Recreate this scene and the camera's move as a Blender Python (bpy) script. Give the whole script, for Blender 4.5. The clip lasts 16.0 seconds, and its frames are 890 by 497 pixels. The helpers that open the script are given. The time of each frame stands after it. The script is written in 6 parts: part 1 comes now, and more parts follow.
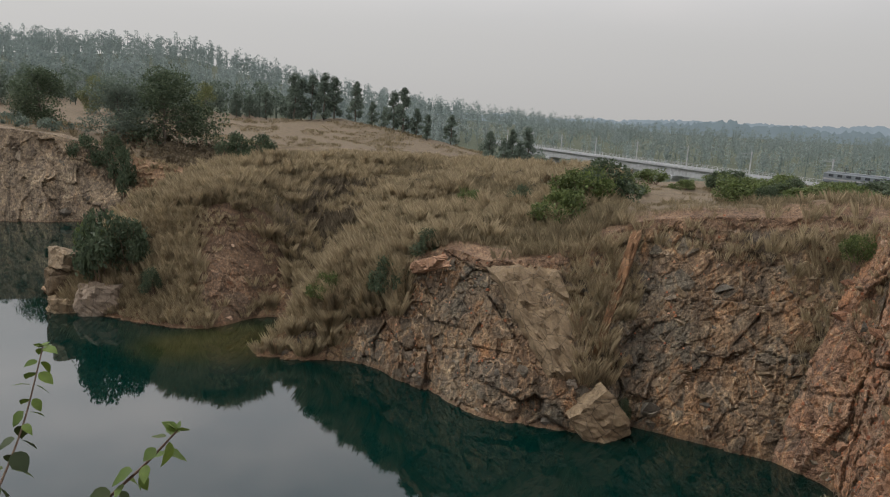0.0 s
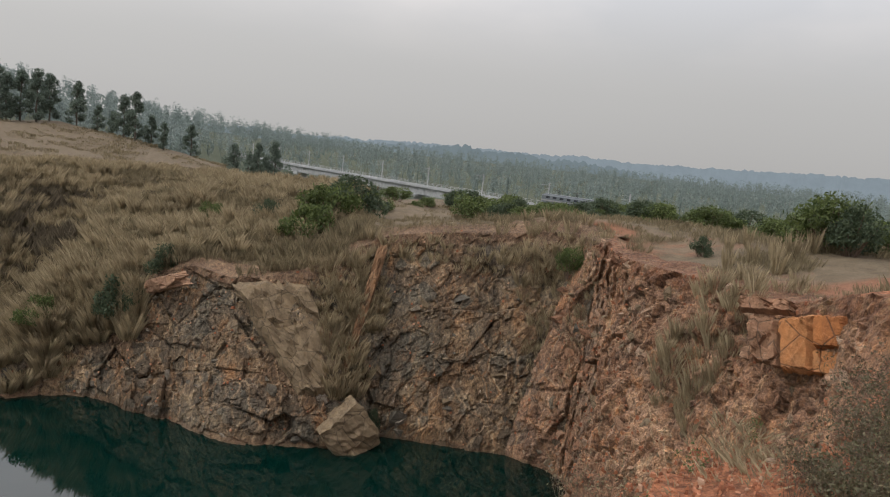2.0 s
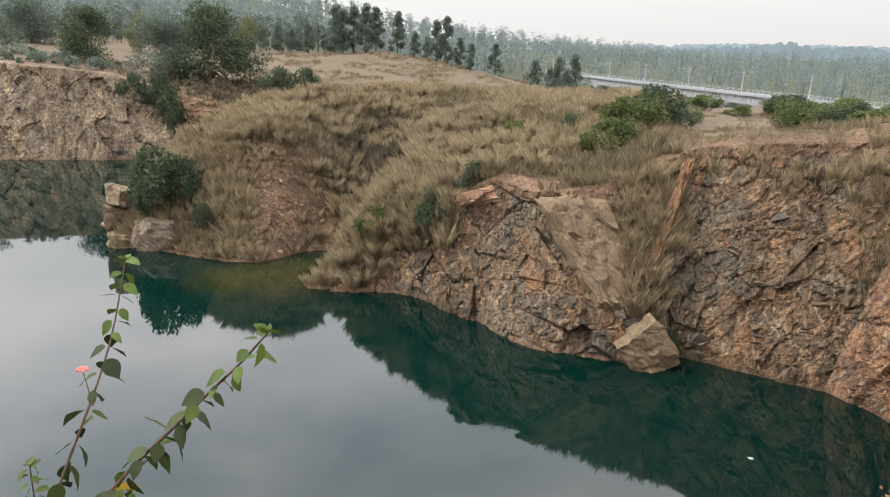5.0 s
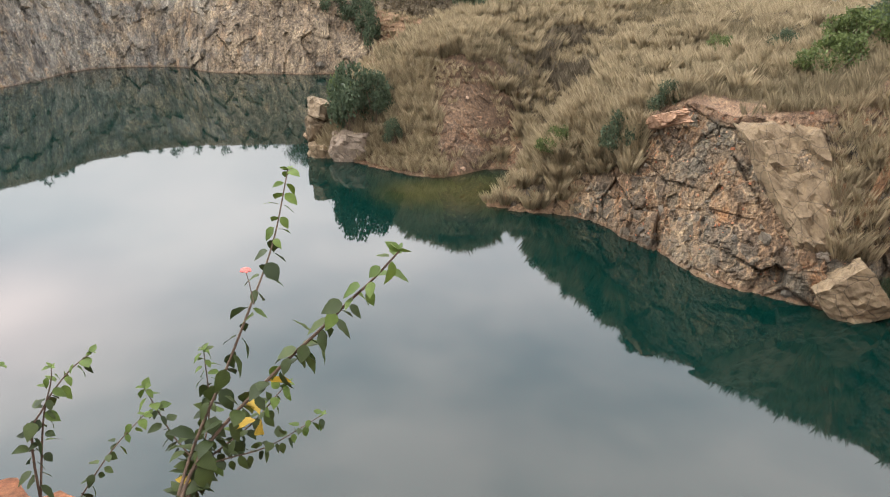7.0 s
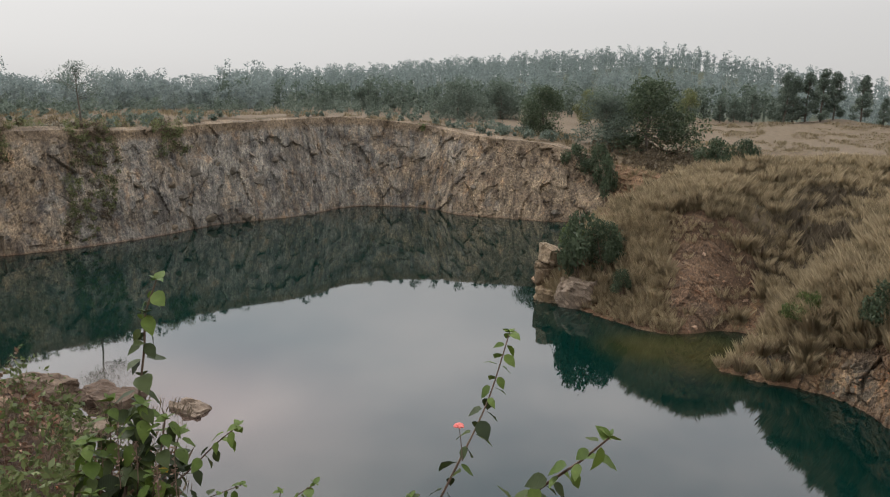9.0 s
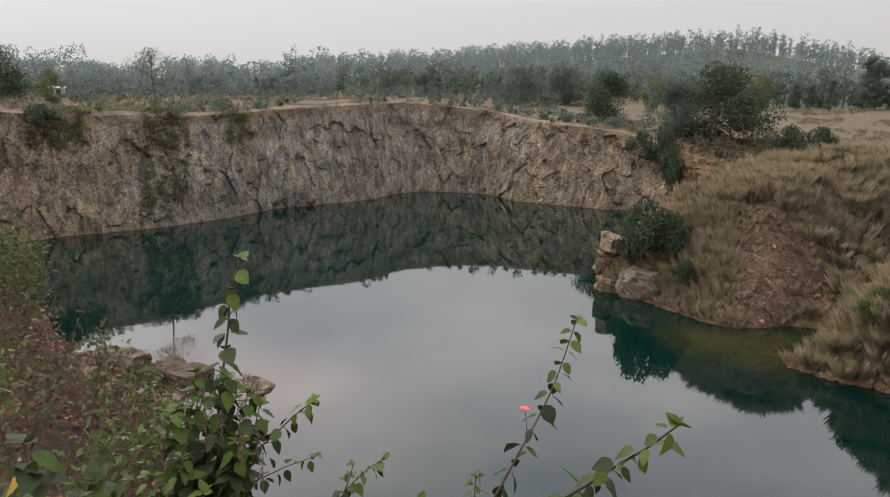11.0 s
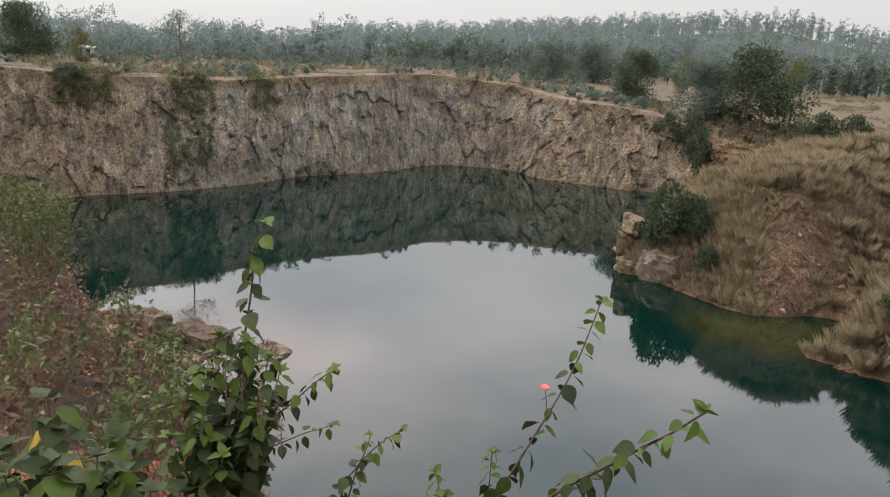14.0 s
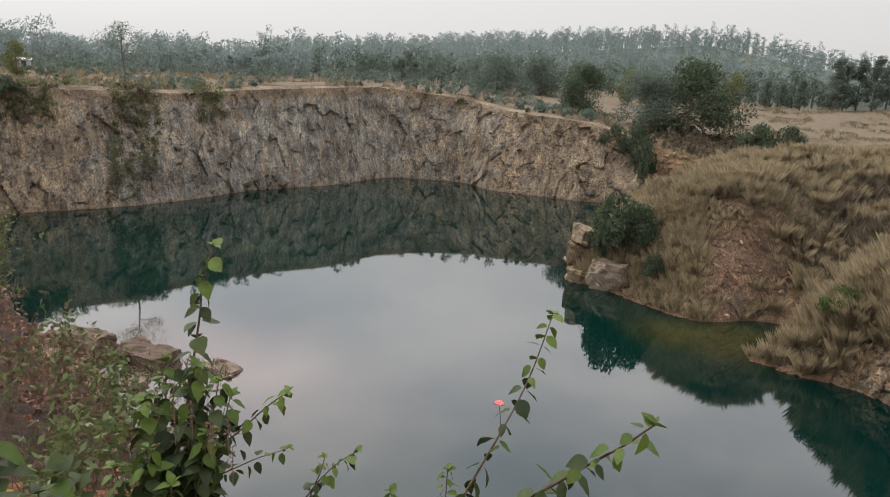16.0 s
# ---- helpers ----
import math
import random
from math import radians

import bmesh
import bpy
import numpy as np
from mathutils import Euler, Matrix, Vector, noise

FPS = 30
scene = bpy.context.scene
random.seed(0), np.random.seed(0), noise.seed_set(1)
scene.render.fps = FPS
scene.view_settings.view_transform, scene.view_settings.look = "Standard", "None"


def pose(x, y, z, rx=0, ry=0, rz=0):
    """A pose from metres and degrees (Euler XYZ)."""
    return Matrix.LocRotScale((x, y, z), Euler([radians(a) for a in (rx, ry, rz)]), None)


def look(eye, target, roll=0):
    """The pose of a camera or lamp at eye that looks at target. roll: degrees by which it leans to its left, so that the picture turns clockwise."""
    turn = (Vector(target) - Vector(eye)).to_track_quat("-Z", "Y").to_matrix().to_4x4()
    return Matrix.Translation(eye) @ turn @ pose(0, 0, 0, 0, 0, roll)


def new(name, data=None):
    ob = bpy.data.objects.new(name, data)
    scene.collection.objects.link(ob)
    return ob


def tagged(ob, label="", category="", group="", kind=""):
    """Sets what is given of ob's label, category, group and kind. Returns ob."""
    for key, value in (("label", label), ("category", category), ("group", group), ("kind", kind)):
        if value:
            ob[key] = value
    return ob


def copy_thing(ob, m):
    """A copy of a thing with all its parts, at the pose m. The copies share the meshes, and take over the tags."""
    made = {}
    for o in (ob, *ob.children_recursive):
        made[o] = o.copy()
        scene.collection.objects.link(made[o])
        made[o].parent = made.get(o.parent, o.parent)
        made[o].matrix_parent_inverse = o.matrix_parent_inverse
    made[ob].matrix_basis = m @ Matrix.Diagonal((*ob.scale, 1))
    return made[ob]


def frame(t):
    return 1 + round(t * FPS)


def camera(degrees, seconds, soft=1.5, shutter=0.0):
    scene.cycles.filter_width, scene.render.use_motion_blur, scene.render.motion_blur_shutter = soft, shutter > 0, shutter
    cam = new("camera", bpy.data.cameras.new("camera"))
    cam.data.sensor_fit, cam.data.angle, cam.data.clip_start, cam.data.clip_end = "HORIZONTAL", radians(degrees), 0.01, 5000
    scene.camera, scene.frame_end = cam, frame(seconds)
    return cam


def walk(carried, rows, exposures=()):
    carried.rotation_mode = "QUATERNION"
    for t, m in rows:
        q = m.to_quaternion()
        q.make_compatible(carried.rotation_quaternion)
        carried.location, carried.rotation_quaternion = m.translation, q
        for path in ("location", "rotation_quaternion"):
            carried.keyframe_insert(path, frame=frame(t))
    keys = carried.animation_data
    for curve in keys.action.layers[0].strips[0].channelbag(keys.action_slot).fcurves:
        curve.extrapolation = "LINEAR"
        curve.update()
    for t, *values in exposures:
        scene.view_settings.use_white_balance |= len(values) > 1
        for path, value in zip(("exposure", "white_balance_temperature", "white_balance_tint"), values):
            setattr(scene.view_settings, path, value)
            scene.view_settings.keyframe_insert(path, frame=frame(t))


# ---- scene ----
# ---- camera and walk ----
cam = camera(65.9, 16.0, soft=1.1)
ROWS = [
    (0.0, -0.013, -0.078, 15.020, -10.84, -3.56, 0.00),
    (0.5, 0.025, -0.070, 14.966, -10.44, -4.18, -6.06),
    (1.0, 0.052, -0.051, 14.918, -8.36, -5.48, -10.67),
    (1.5, -0.027, -0.036, 14.934, -8.50, -5.67, -16.19),
    (2.0, -0.017, -0.079, 14.935, -7.66, -6.38, -20.65),
    (2.5, -0.059, -0.119, 14.944, -10.72, -4.99, -23.85),
    (3.0, -0.079, -0.117, 14.949, -12.54, -4.47, -23.41),
    (3.5, -0.119, -0.094, 14.958, -14.02, -3.99, -20.69),
    (4.0, -0.239, -0.032, 14.946, -14.49, -4.16, -14.54),
    (4.5, -0.202, -0.002, 14.921, -15.69, -3.11, -4.42),
    (5.0, -0.135, -0.033, 14.903, -16.52, -2.12, 3.47),
    (5.2, -0.169, -0.029, 14.890, -16.77, -2.48, 6.98),
    (7.3, 0.020, 0.133, 14.895, -23.62, 0.75, 21.97),
    (7.5, 0.038, 0.167, 14.932, -19.86, 0.63, 25.03),
    (8.0, 0.039, 0.137, 14.987, -14.46, -2.15, 31.19),
    (8.5, 0.036, 0.087, 15.007, -13.08, -0.54, 34.66),
    (9.0, 0.010, 0.048, 15.007, -11.70, -0.52, 38.08),
    (9.5, 0.009, -0.016, 15.000, -13.24, -0.23, 42.59),
    (12.0, 0.025, -0.030, 15.022, -12.67, -0.65, 43.19),
    (12.5, 0.046, -0.044, 15.020, -13.37, -0.33, 43.30),
    (13.0, 0.031, -0.024, 15.007, -13.78, 0.22, 43.92),
    (13.5, 0.017, -0.012, 15.000, -13.98, 0.28, 44.16),
    (14.0, -0.032, -0.013, 15.000, -15.08, -2.51, 45.31),
    (14.5, -0.025, -0.002, 15.033, -13.42, -2.11, 43.19),
    (15.0, -0.017, -0.003, 15.035, -13.34, -2.66, 43.48),
    (15.5, -0.024, 0.006, 15.027, -14.23, -2.26, 43.45),
    (16.0, -0.029, -0.015, 15.027, -13.90, -2.58, 41.23),
]
walk(cam, [(t, pose(x, y, z, 90 + p, r, w)) for t, x, y, z, p, r, w in ROWS],
     exposures=[(0.0, -0.72), (1.0, -0.6), (2.0, -0.76), (2.6, -0.68), (3.5, -0.2), (4.0, -0.14), (4.5, 0.1), (5.0, 0.14), (7.4, 0.48), (8.0, 0.22), (8.3, -0.12), (8.5, -0.32), (8.8, -0.45), (9.5, -0.52), (12.6, -0.5), (14.0, -0.28), (14.5, -0.24), (15.0, -0.42), (16.0, -0.3)])

# ---- world and sun ----
SUN_AZ, SUN_EL = -95.0, 52.0          # degrees clockwise from +y, and up
world = bpy.data.worlds.new("sky")
scene.world = world
world.use_nodes = True
wn, wl = world.node_tree.nodes, world.node_tree.links
sky = wn.new("ShaderNodeTexSky")
sky.sky_type = "NISHITA"
sky.sun_disc = False
sky.sun_elevation, sky.sun_rotation = radians(SUN_EL), radians(SUN_AZ)
sky.dust_density, sky.air_density, sky.altitude = 6.0, 1.0, 200.0
grey = wn.new("ShaderNodeHueSaturation")
grey.inputs["Saturation"].default_value = 0.12
wl.new(sky.outputs[0], grey.inputs["Color"])
# thin haze cloud that evens the sky out, with faint soft bands
coord = wn.new("ShaderNodeTexCoord")
stretch = wn.new("ShaderNodeMapping")
stretch.inputs["Scale"].default_value = (1.5, 1.5, 4.0)
wl.new(coord.outputs["Generated"], stretch.inputs["Vector"])
cloud = wn.new("ShaderNodeTexNoise")
cloud.inputs["Scale"].default_value, cloud.inputs["Detail"].default_value = 1.6, 5.0
wl.new(stretch.outputs[0], cloud.inputs["Vector"])
band = wn.new("ShaderNodeValToRGB")
band.color_ramp.elements[0].position, band.color_ramp.elements[0].color = 0.36, (3.9, 4.1, 4.5, 1)
band.color_ramp.elements[1].position, band.color_ramp.elements[1].color = 0.64, (8.3, 7.6, 7.3, 1)
wl.new(cloud.outputs[0], band.inputs[0])
veil = wn.new("ShaderNodeMix")
veil.data_type = "RGBA"
veil.inputs["Factor"].default_value = 0.72
wl.new(grey.outputs[0], veil.inputs["A"])
# the bands show only higher up; near the horizon the haze is even
tall_sky = wn.new("ShaderNodeSeparateXYZ")
wl.new(coord.outputs["Generated"], tall_sky.inputs[0])
clear = wn.new("ShaderNodeMapRange")
clear.inputs["From Min"].default_value, clear.inputs["From Max"].default_value = 0.12, 0.4
wl.new(tall_sky.outputs[2], clear.inputs[0])
even = wn.new("ShaderNodeMix")
even.data_type = "RGBA"
even.inputs["A"].default_value = (6.0, 5.9, 5.8, 1)
wl.new(clear.outputs[0], even.inputs["Factor"])
wl.new(band.outputs[0], even.inputs["B"])
wl.new(even.outputs["Result"], veil.inputs["B"])
# an overcast sky is brighter overhead than at the horizon
height = wn.new("ShaderNodeSeparateXYZ")
wl.new(coord.outputs["Generated"], height.inputs[0])
rise = wn.new("ShaderNodeValToRGB")
rise.color_ramp.interpolation = "EASE"
rise.color_ramp.elements[0].position, rise.color_ramp.elements[0].color = 0.10, (0.53, 0.53, 0.53, 1)
rise.color_ramp.elements[1].position, rise.color_ramp.elements[1].color = 0.48, (1.30, 1.31, 1.36, 1)
wl.new(height.outputs[2], rise.inputs[0])
lift = wn.new("ShaderNodeVectorMath")
lift.operation = "MULTIPLY"
wl.new(veil.outputs["Result"], lift.inputs[0])
wl.new(rise.outputs[0], lift.inputs[1])
# the haze glows on the sun's side
side = wn.new("ShaderNodeVectorMath")
side.operation = "DOT_PRODUCT"
side.inputs[1].default_value = (-0.78, 0.62, 0.0)
wl.new(coord.outputs["Generated"], side.inputs[0])
glow = wn.new("ShaderNodeMapRange")
glow.inputs["From Min"].default_value, glow.inputs["From Max"].default_value = -0.1, 1.0
glow.inputs["To Min"].default_value, glow.inputs["To Max"].default_value = 0.87, 1.0
wl.new(side.outputs["Value"], glow.inputs[0])
sunward = wn.new("ShaderNodeVectorMath")
sunward.operation = "SCALE"
wl.new(lift.outputs[0], sunward.inputs[0])
wl.new(glow.outputs[0], sunward.inputs["Scale"])
wl.new(sunward.outputs[0], wn["Background"].inputs["Color"])
wn["Background"].inputs["Strength"].default_value = 0.36

sun = new("sun", bpy.data.lights.new("sun", "SUN"))
sun.data.energy, sun.data.angle, sun.data.color = 1.0, radians(20), (1.0, 0.93, 0.82)
_a, _e = radians(SUN_AZ), radians(SUN_EL)
sun.matrix_world = look((0, 0, 80), (-math.sin(_a) * math.cos(_e), -math.cos(_a) * math.cos(_e), 80 - math.sin(_e)))


# ---- materials ----
def ramp_of(nt, source, stops):
    r = nt.nodes.new("ShaderNodeValToRGB")
    els = r.color_ramp.elements
    while len(els) < len(stops):
        els.new(0.5)
    for e, (p, c) in zip(els, stops):
        e.position, e.color = p, (*c, 1)
    nt.links.new(source, r.inputs[0])
    return r.outputs[0]


def noise_of(nt, scale, detail=6.0, rough=0.6, vector=None):
    n = nt.nodes.new("ShaderNodeTexNoise")
    n.inputs["Scale"].default_value, n.inputs["Detail"].default_value, n.inputs["Roughness"].default_value = scale, detail, rough
    if vector:
        nt.links.new(vector, n.inputs["Vector"])
    return n.outputs[0]


def mixed(nt, factor, a, b, blend="MIX"):
    m = nt.nodes.new("ShaderNodeMix")
    m.data_type, m.blend_type = "RGBA", blend
    for key, v in (("Factor", factor), ("A", a), ("B", b)):
        if isinstance(v, (int, float)):
            m.inputs[key].default_value = v
        elif isinstance(v, tuple):
            m.inputs[key].default_value = (*v, 1)
        else:
            nt.links.new(v, m.inputs[key])
    return m.outputs["Result"]


def math_of(nt, op, a, b=0.0):
    m = nt.nodes.new("ShaderNodeMath")
    m.operation = op
    m.use_clamp = op in ("MULTIPLY", "ADD")
    for i, v in enumerate((a, b)):
        if isinstance(v, (int, float)):
            m.inputs[i].default_value = v
        else:
            nt.links.new(v, m.inputs[i])
    return m.outputs[0]


def start(name, roughness=0.9):
    mat = bpy.data.materials.new(name)
    mat.use_nodes = True
    nt = mat.node_tree
    b = nt.nodes["Principled BSDF"]
    b.inputs["Roughness"].default_value = roughness
    b.inputs["Specular IOR Level"].default_value = 0.25
    tc = nt.nodes.new("ShaderNodeTexCoord")
    return mat, nt, b, tc.outputs["Object"]


def bump(nt, b, height, strength=0.5, distance=0.05):
    n = nt.nodes.new("ShaderNodeBump")
    n.inputs["Strength"].default_value, n.inputs["Distance"].default_value = strength, distance
    nt.links.new(height, n.inputs["Height"])
    nt.links.new(n.outputs[0], b.inputs["Normal"])


def attr(nt, name):
    a = nt.nodes.new("ShaderNodeAttribute")
    a.attribute_name = name
    return a.outputs["Fac"]


def voro(nt, scale, vector, feature="F1", out="Distance"):
    v = nt.nodes.new("ShaderNodeTexVoronoi")
    v.feature = feature
    v.inputs["Scale"].default_value = scale
    nt.links.new(vector, v.inputs["Vector"])
    return v.outputs[out]


def rock_material(name, greys, browns, stain, soil, chips=0.55, streaks=0.0, bed=(0.1, 0.7, 0.2), veins=0.5, patches=0.5):
    """Fractured rock: grey and brown blocks, rust stains, pale chips, dark joints; red soil where the mesh carries it."""
    mat, nt, b, obj = start(name, 0.85)
    warp = nt.nodes.new("ShaderNodeVectorMath")
    warp.operation = "MULTIPLY_ADD"
    nz = nt.nodes.new("ShaderNodeTexNoise")
    nz.inputs["Scale"].default_value = 0.8
    nt.links.new(obj, nz.inputs["Vector"])
    nt.links.new(nz.outputs["Color"], warp.inputs[0])
    warp.inputs[1].default_value = (0.4, 0.4, 0.4)
    beds = nt.nodes.new("ShaderNodeMapping")
    beds.inputs["Rotation"].default_value, beds.inputs["Scale"].default_value = bed, (1.15, 1.0, 0.6)
    nt.links.new(obj, beds.inputs["Vector"])
    nt.links.new(beds.outputs[0], warp.inputs[2])
    w = warp.outputs[0]
    cell = nt.nodes.new("ShaderNodeSeparateColor")
    nt.links.new(voro(nt, 0.9, w, out="Color"), cell.inputs[0])
    tone = noise_of(nt, 1.1, 9, 0.72, w)
    pick_tone = math_of(nt, "ADD", math_of(nt, "MULTIPLY", math_of(nt, "SUBTRACT", tone, 0.25), 0.95), math_of(nt, "MULTIPLY", math_of(nt, "SUBTRACT", attr(nt, "tone"), 0.3), 0.8))
    a = ramp_of(nt, pick_tone, greys)
    br = ramp_of(nt, pick_tone, browns)
    big = noise_of(nt, 0.16, 5, 0.65, obj)
    pick = math_of(nt, "ADD", math_of(nt, "MULTIPLY", attr(nt, "warm"), 0.75), math_of(nt, "MULTIPLY", attr(nt, "block"), 0.4))
    soft = ramp_of(nt, math_of(nt, "ADD", math_of(nt, "ADD", pick, math_of(nt, "SUBTRACT", big, 0.5)), math_of(nt, "MULTIPLY", math_of(nt, "SUBTRACT", tone, 0.5), 0.6)), [(0.2, (0, 0, 0)), (0.62, (1, 1, 1))])
    col = mixed(nt, soft, a, br)
    st = ramp_of(nt, noise_of(nt, 0.55, 7, 0.7, w), [(0.56, (0, 0, 0)), (0.68, (1, 1, 1))])
    col = mixed(nt, math_of(nt, "MULTIPLY", st, 0.75), col, stain)
    pale = ramp_of(nt, noise_of(nt, 2.2, 8, 0.75, w), [(0.60, (0, 0, 0)), (0.70, (1, 1, 1))])
    col = mixed(nt, math_of(nt, "MULTIPLY", pale, chips), col, (0.42, 0.37, 0.30))
    # weathered seams: pale and rusty lines between the blocks
    seam = ramp_of(nt, voro(nt, 0.9, w, "DISTANCE_TO_EDGE"), [(0.0, (1, 1, 1)), (0.045, (0.6, 0.6, 0.6)), (0.07, (0, 0, 0))])
    col = mixed(nt, math_of(nt, "MULTIPLY", math_of(nt, "MULTIPLY", seam, ramp_of(nt, big, [(0.42, (0.25, 0.25, 0.25)), (0.55, (1, 1, 1))])), veins), col, mixed(nt, cell.outputs[2], (0.42, 0.33, 0.22), stain))
    edge = voro(nt, 1.7, w, "DISTANCE_TO_EDGE")
    wide = voro(nt, 0.65, w, "DISTANCE_TO_EDGE")
    joint = math_of(nt, "ADD", math_of(nt, "MULTIPLY", ramp_of(nt, edge, [(0.0, (1, 1, 1)), (0.05, (0, 0, 0))]), 0.8), ramp_of(nt, wide, [(0.0, (1, 1, 1)), (0.03, (0, 0, 0))]))
    if streaks:
        tall = nt.nodes.new("ShaderNodeMapping")
        tall.inputs["Scale"].default_value = (1.0, 1.0, 0.12)
        nt.links.new(obj, tall.inputs["Vector"])
        run = noise_of(nt, 1.3, 7, 0.7, tall.outputs[0])
        col = mixed(nt, streaks, col, ramp_of(nt, run, [(0.36, (0.45, 0.45, 0.47)), (0.5, (0.95, 0.93, 0.9)), (0.66, (1.5, 1.45, 1.35))]), "MULTIPLY")
    so = math_of(nt, "ADD", attr(nt, "soil"), math_of(nt, "MULTIPLY", math_of(nt, "SUBTRACT", noise_of(nt, 1.1, 6, 0.7, obj), 0.5), 0.9))
    dirt = ramp_of(nt, noise_of(nt, 1.6, 8, 0.75, obj), soil)
    earth = ramp_of(nt, so, [(0.42, (0, 0, 0)), (0.6, (1, 1, 1))])
    joint = math_of(nt, "ADD", math_of(nt, "MULTIPLY", joint, 0.5), math_of(nt, "MULTIPLY", attr(nt, "crack"), 0.6))
    joint = math_of(nt, "MULTIPLY", joint, math_of(nt, "SUBTRACT", 1.0, earth))
    col = mixed(nt, math_of(nt, "MULTIPLY", joint, 0.6), col, (0.05, 0.04, 0.03))
    col = mixed(nt, earth, col, dirt)
    patch = noise_of(nt, 0.23, 6, 0.7, obj)
    col = mixed(nt, patches, col, ramp_of(nt, patch, [(0.36, (0.52, 0.5, 0.48)), (0.5, (1, 1, 1)), (0.64, (1.4, 1.38, 1.32))]), "MULTIPLY")
    grain = noise_of(nt, 14.0, 8, 0.75, obj)
    col = mixed(nt, 0.75, col, ramp_of(nt, grain, [(0.32, (0.4, 0.4, 0.4)), (0.5, (1, 1, 1)), (0.68, (1.6, 1.58, 1.52))]), "MULTIPLY")
    speck = noise_of(nt, 5.0, 8, 0.8, w)
    col = mixed(nt, 0.9, col, ramp_of(nt, speck, [(0.37, (0.36, 0.36, 0.37)), (0.49, (0.92, 0.92, 0.92)), (0.62, (1.65, 1.6, 1.48))]), "MULTIPLY")
    wet = nt.nodes.new("ShaderNodeSeparateXYZ")
    nt.links.new(obj, wet.inputs[0])
    line = ramp_of(nt, math_of(nt, "ADD", wet.outputs[2], math_of(nt, "MULTIPLY", big, 0.25)), [(0.17, (1, 1, 1)), (0.42, (0, 0, 0))])
    col = mixed(nt, math_of(nt, "MULTIPLY", line, 0.5), col, (0.16, 0.09, 0.05))
    nt.links.new(col, b.inputs["Base Color"])
    h = math_of(nt, "ADD", math_of(nt, "MULTIPLY", grain, 0.5), math_of(nt, "MULTIPLY", noise_of(nt, 3.5, 8, 0.7, w), 0.5))
    h2 = math_of(nt, "SUBTRACT", h, math_of(nt, "MULTIPLY", joint, 0.4))
    bump(nt, b, h2, 0.95, 0.2)
    return mat


RED_SOIL = [(0.3, (0.12, 0.06, 0.038)), (0.5, (0.185, 0.095, 0.055)), (0.62, (0.22, 0.14, 0.085)), (0.8, (0.28, 0.20, 0.125))]
ORANGE_SOIL = [(0.3, (0.20, 0.07, 0.034)), (0.5, (0.31, 0.13, 0.068)), (0.65, (0.385, 0.185, 0.10)), (0.8, (0.42, 0.25, 0.145))]
BROWN_SOIL = [(0.3, (0.10, 0.062, 0.04)), (0.5, (0.155, 0.10, 0.064)), (0.62, (0.20, 0.14, 0.09)), (0.8, (0.26, 0.195, 0.13))]
DRY_SOIL = [(0.3, (0.13, 0.10, 0.07)), (0.55, (0.18, 0.14, 0.095)), (0.75, (0.25, 0.20, 0.14))]
ROCK_GREY = rock_material("fractured_grey_rock",
                          [(0.05, (0.082, 0.074, 0.058)), (0.35, (0.145, 0.126, 0.094)), (0.65, (0.23, 0.19, 0.13)), (1.0, (0.40, 0.33, 0.23))],
                          [(0.0, (0.10, 0.066, 0.042)), (0.5, (0.19, 0.125, 0.075)), (1.0, (0.32, 0.225, 0.135))],
                          (0.25, 0.125, 0.055), BROWN_SOIL, 0.95, 0.15, veins=0.65, patches=0.7)
ROCK_RED = rock_material("weathered_pink_brown_rock",
                         [(0.0, (0.12, 0.09, 0.068)), (0.5, (0.245, 0.18, 0.13)), (1.0, (0.42, 0.33, 0.245))],
                         [(0.0, (0.175, 0.092, 0.058)), (0.5, (0.325, 0.195, 0.122)), (1.0, (0.51, 0.36, 0.24))],
                         (0.38, 0.17, 0.07), RED_SOIL, 0.9, 0.25, veins=0.7)
ROCK_LEDGE = rock_material("red_crumbling_ledge",
                           [(0.0, (0.19, 0.10, 0.06)), (0.5, (0.30, 0.17, 0.10)), (1.0, (0.40, 0.26, 0.17))],
                           [(0.0, (0.23, 0.095, 0.05)), (0.5, (0.37, 0.165, 0.085)), (1.0, (0.50, 0.27, 0.16))],
                           (0.40, 0.15, 0.06), ORANGE_SOIL, 0.3, 0.0)
ROCK_BANK = rock_material("stony_brown_bank",
                          [(0.0, (0.10, 0.065, 0.042)), (0.5, (0.17, 0.115, 0.075)), (1.0, (0.26, 0.18, 0.12))],
                          [(0.0, (0.12, 0.06, 0.035)), (0.5, (0.20, 0.105, 0.062)), (1.0, (0.30, 0.18, 0.115))],
                          (0.22, 0.10, 0.05), [(0.3, (0.042, 0.026, 0.017)), (0.5, (0.08, 0.047, 0.03)), (0.65, (0.13, 0.075, 0.047)), (0.8, (0.20, 0.125, 0.08))], 0.3, 0.0)
# the quarry wall's own greys and ochres, lightened to include haze
ROCK_FAR = rock_material("weathered_quarry_rock",
                         [(0.0, (0.14, 0.137, 0.125)), (0.5, (0.235, 0.228, 0.205)), (1.0, (0.42, 0.40, 0.36))],
                         [(0.0, (0.15, 0.122, 0.09)), (0.5, (0.24, 0.195, 0.142)), (1.0, (0.40, 0.34, 0.25))],
                         (0.30, 0.20, 0.12), DRY_SOIL, 0.8, 0.9, (0.0, 0.12, 0.0), 0.2, 0.9)
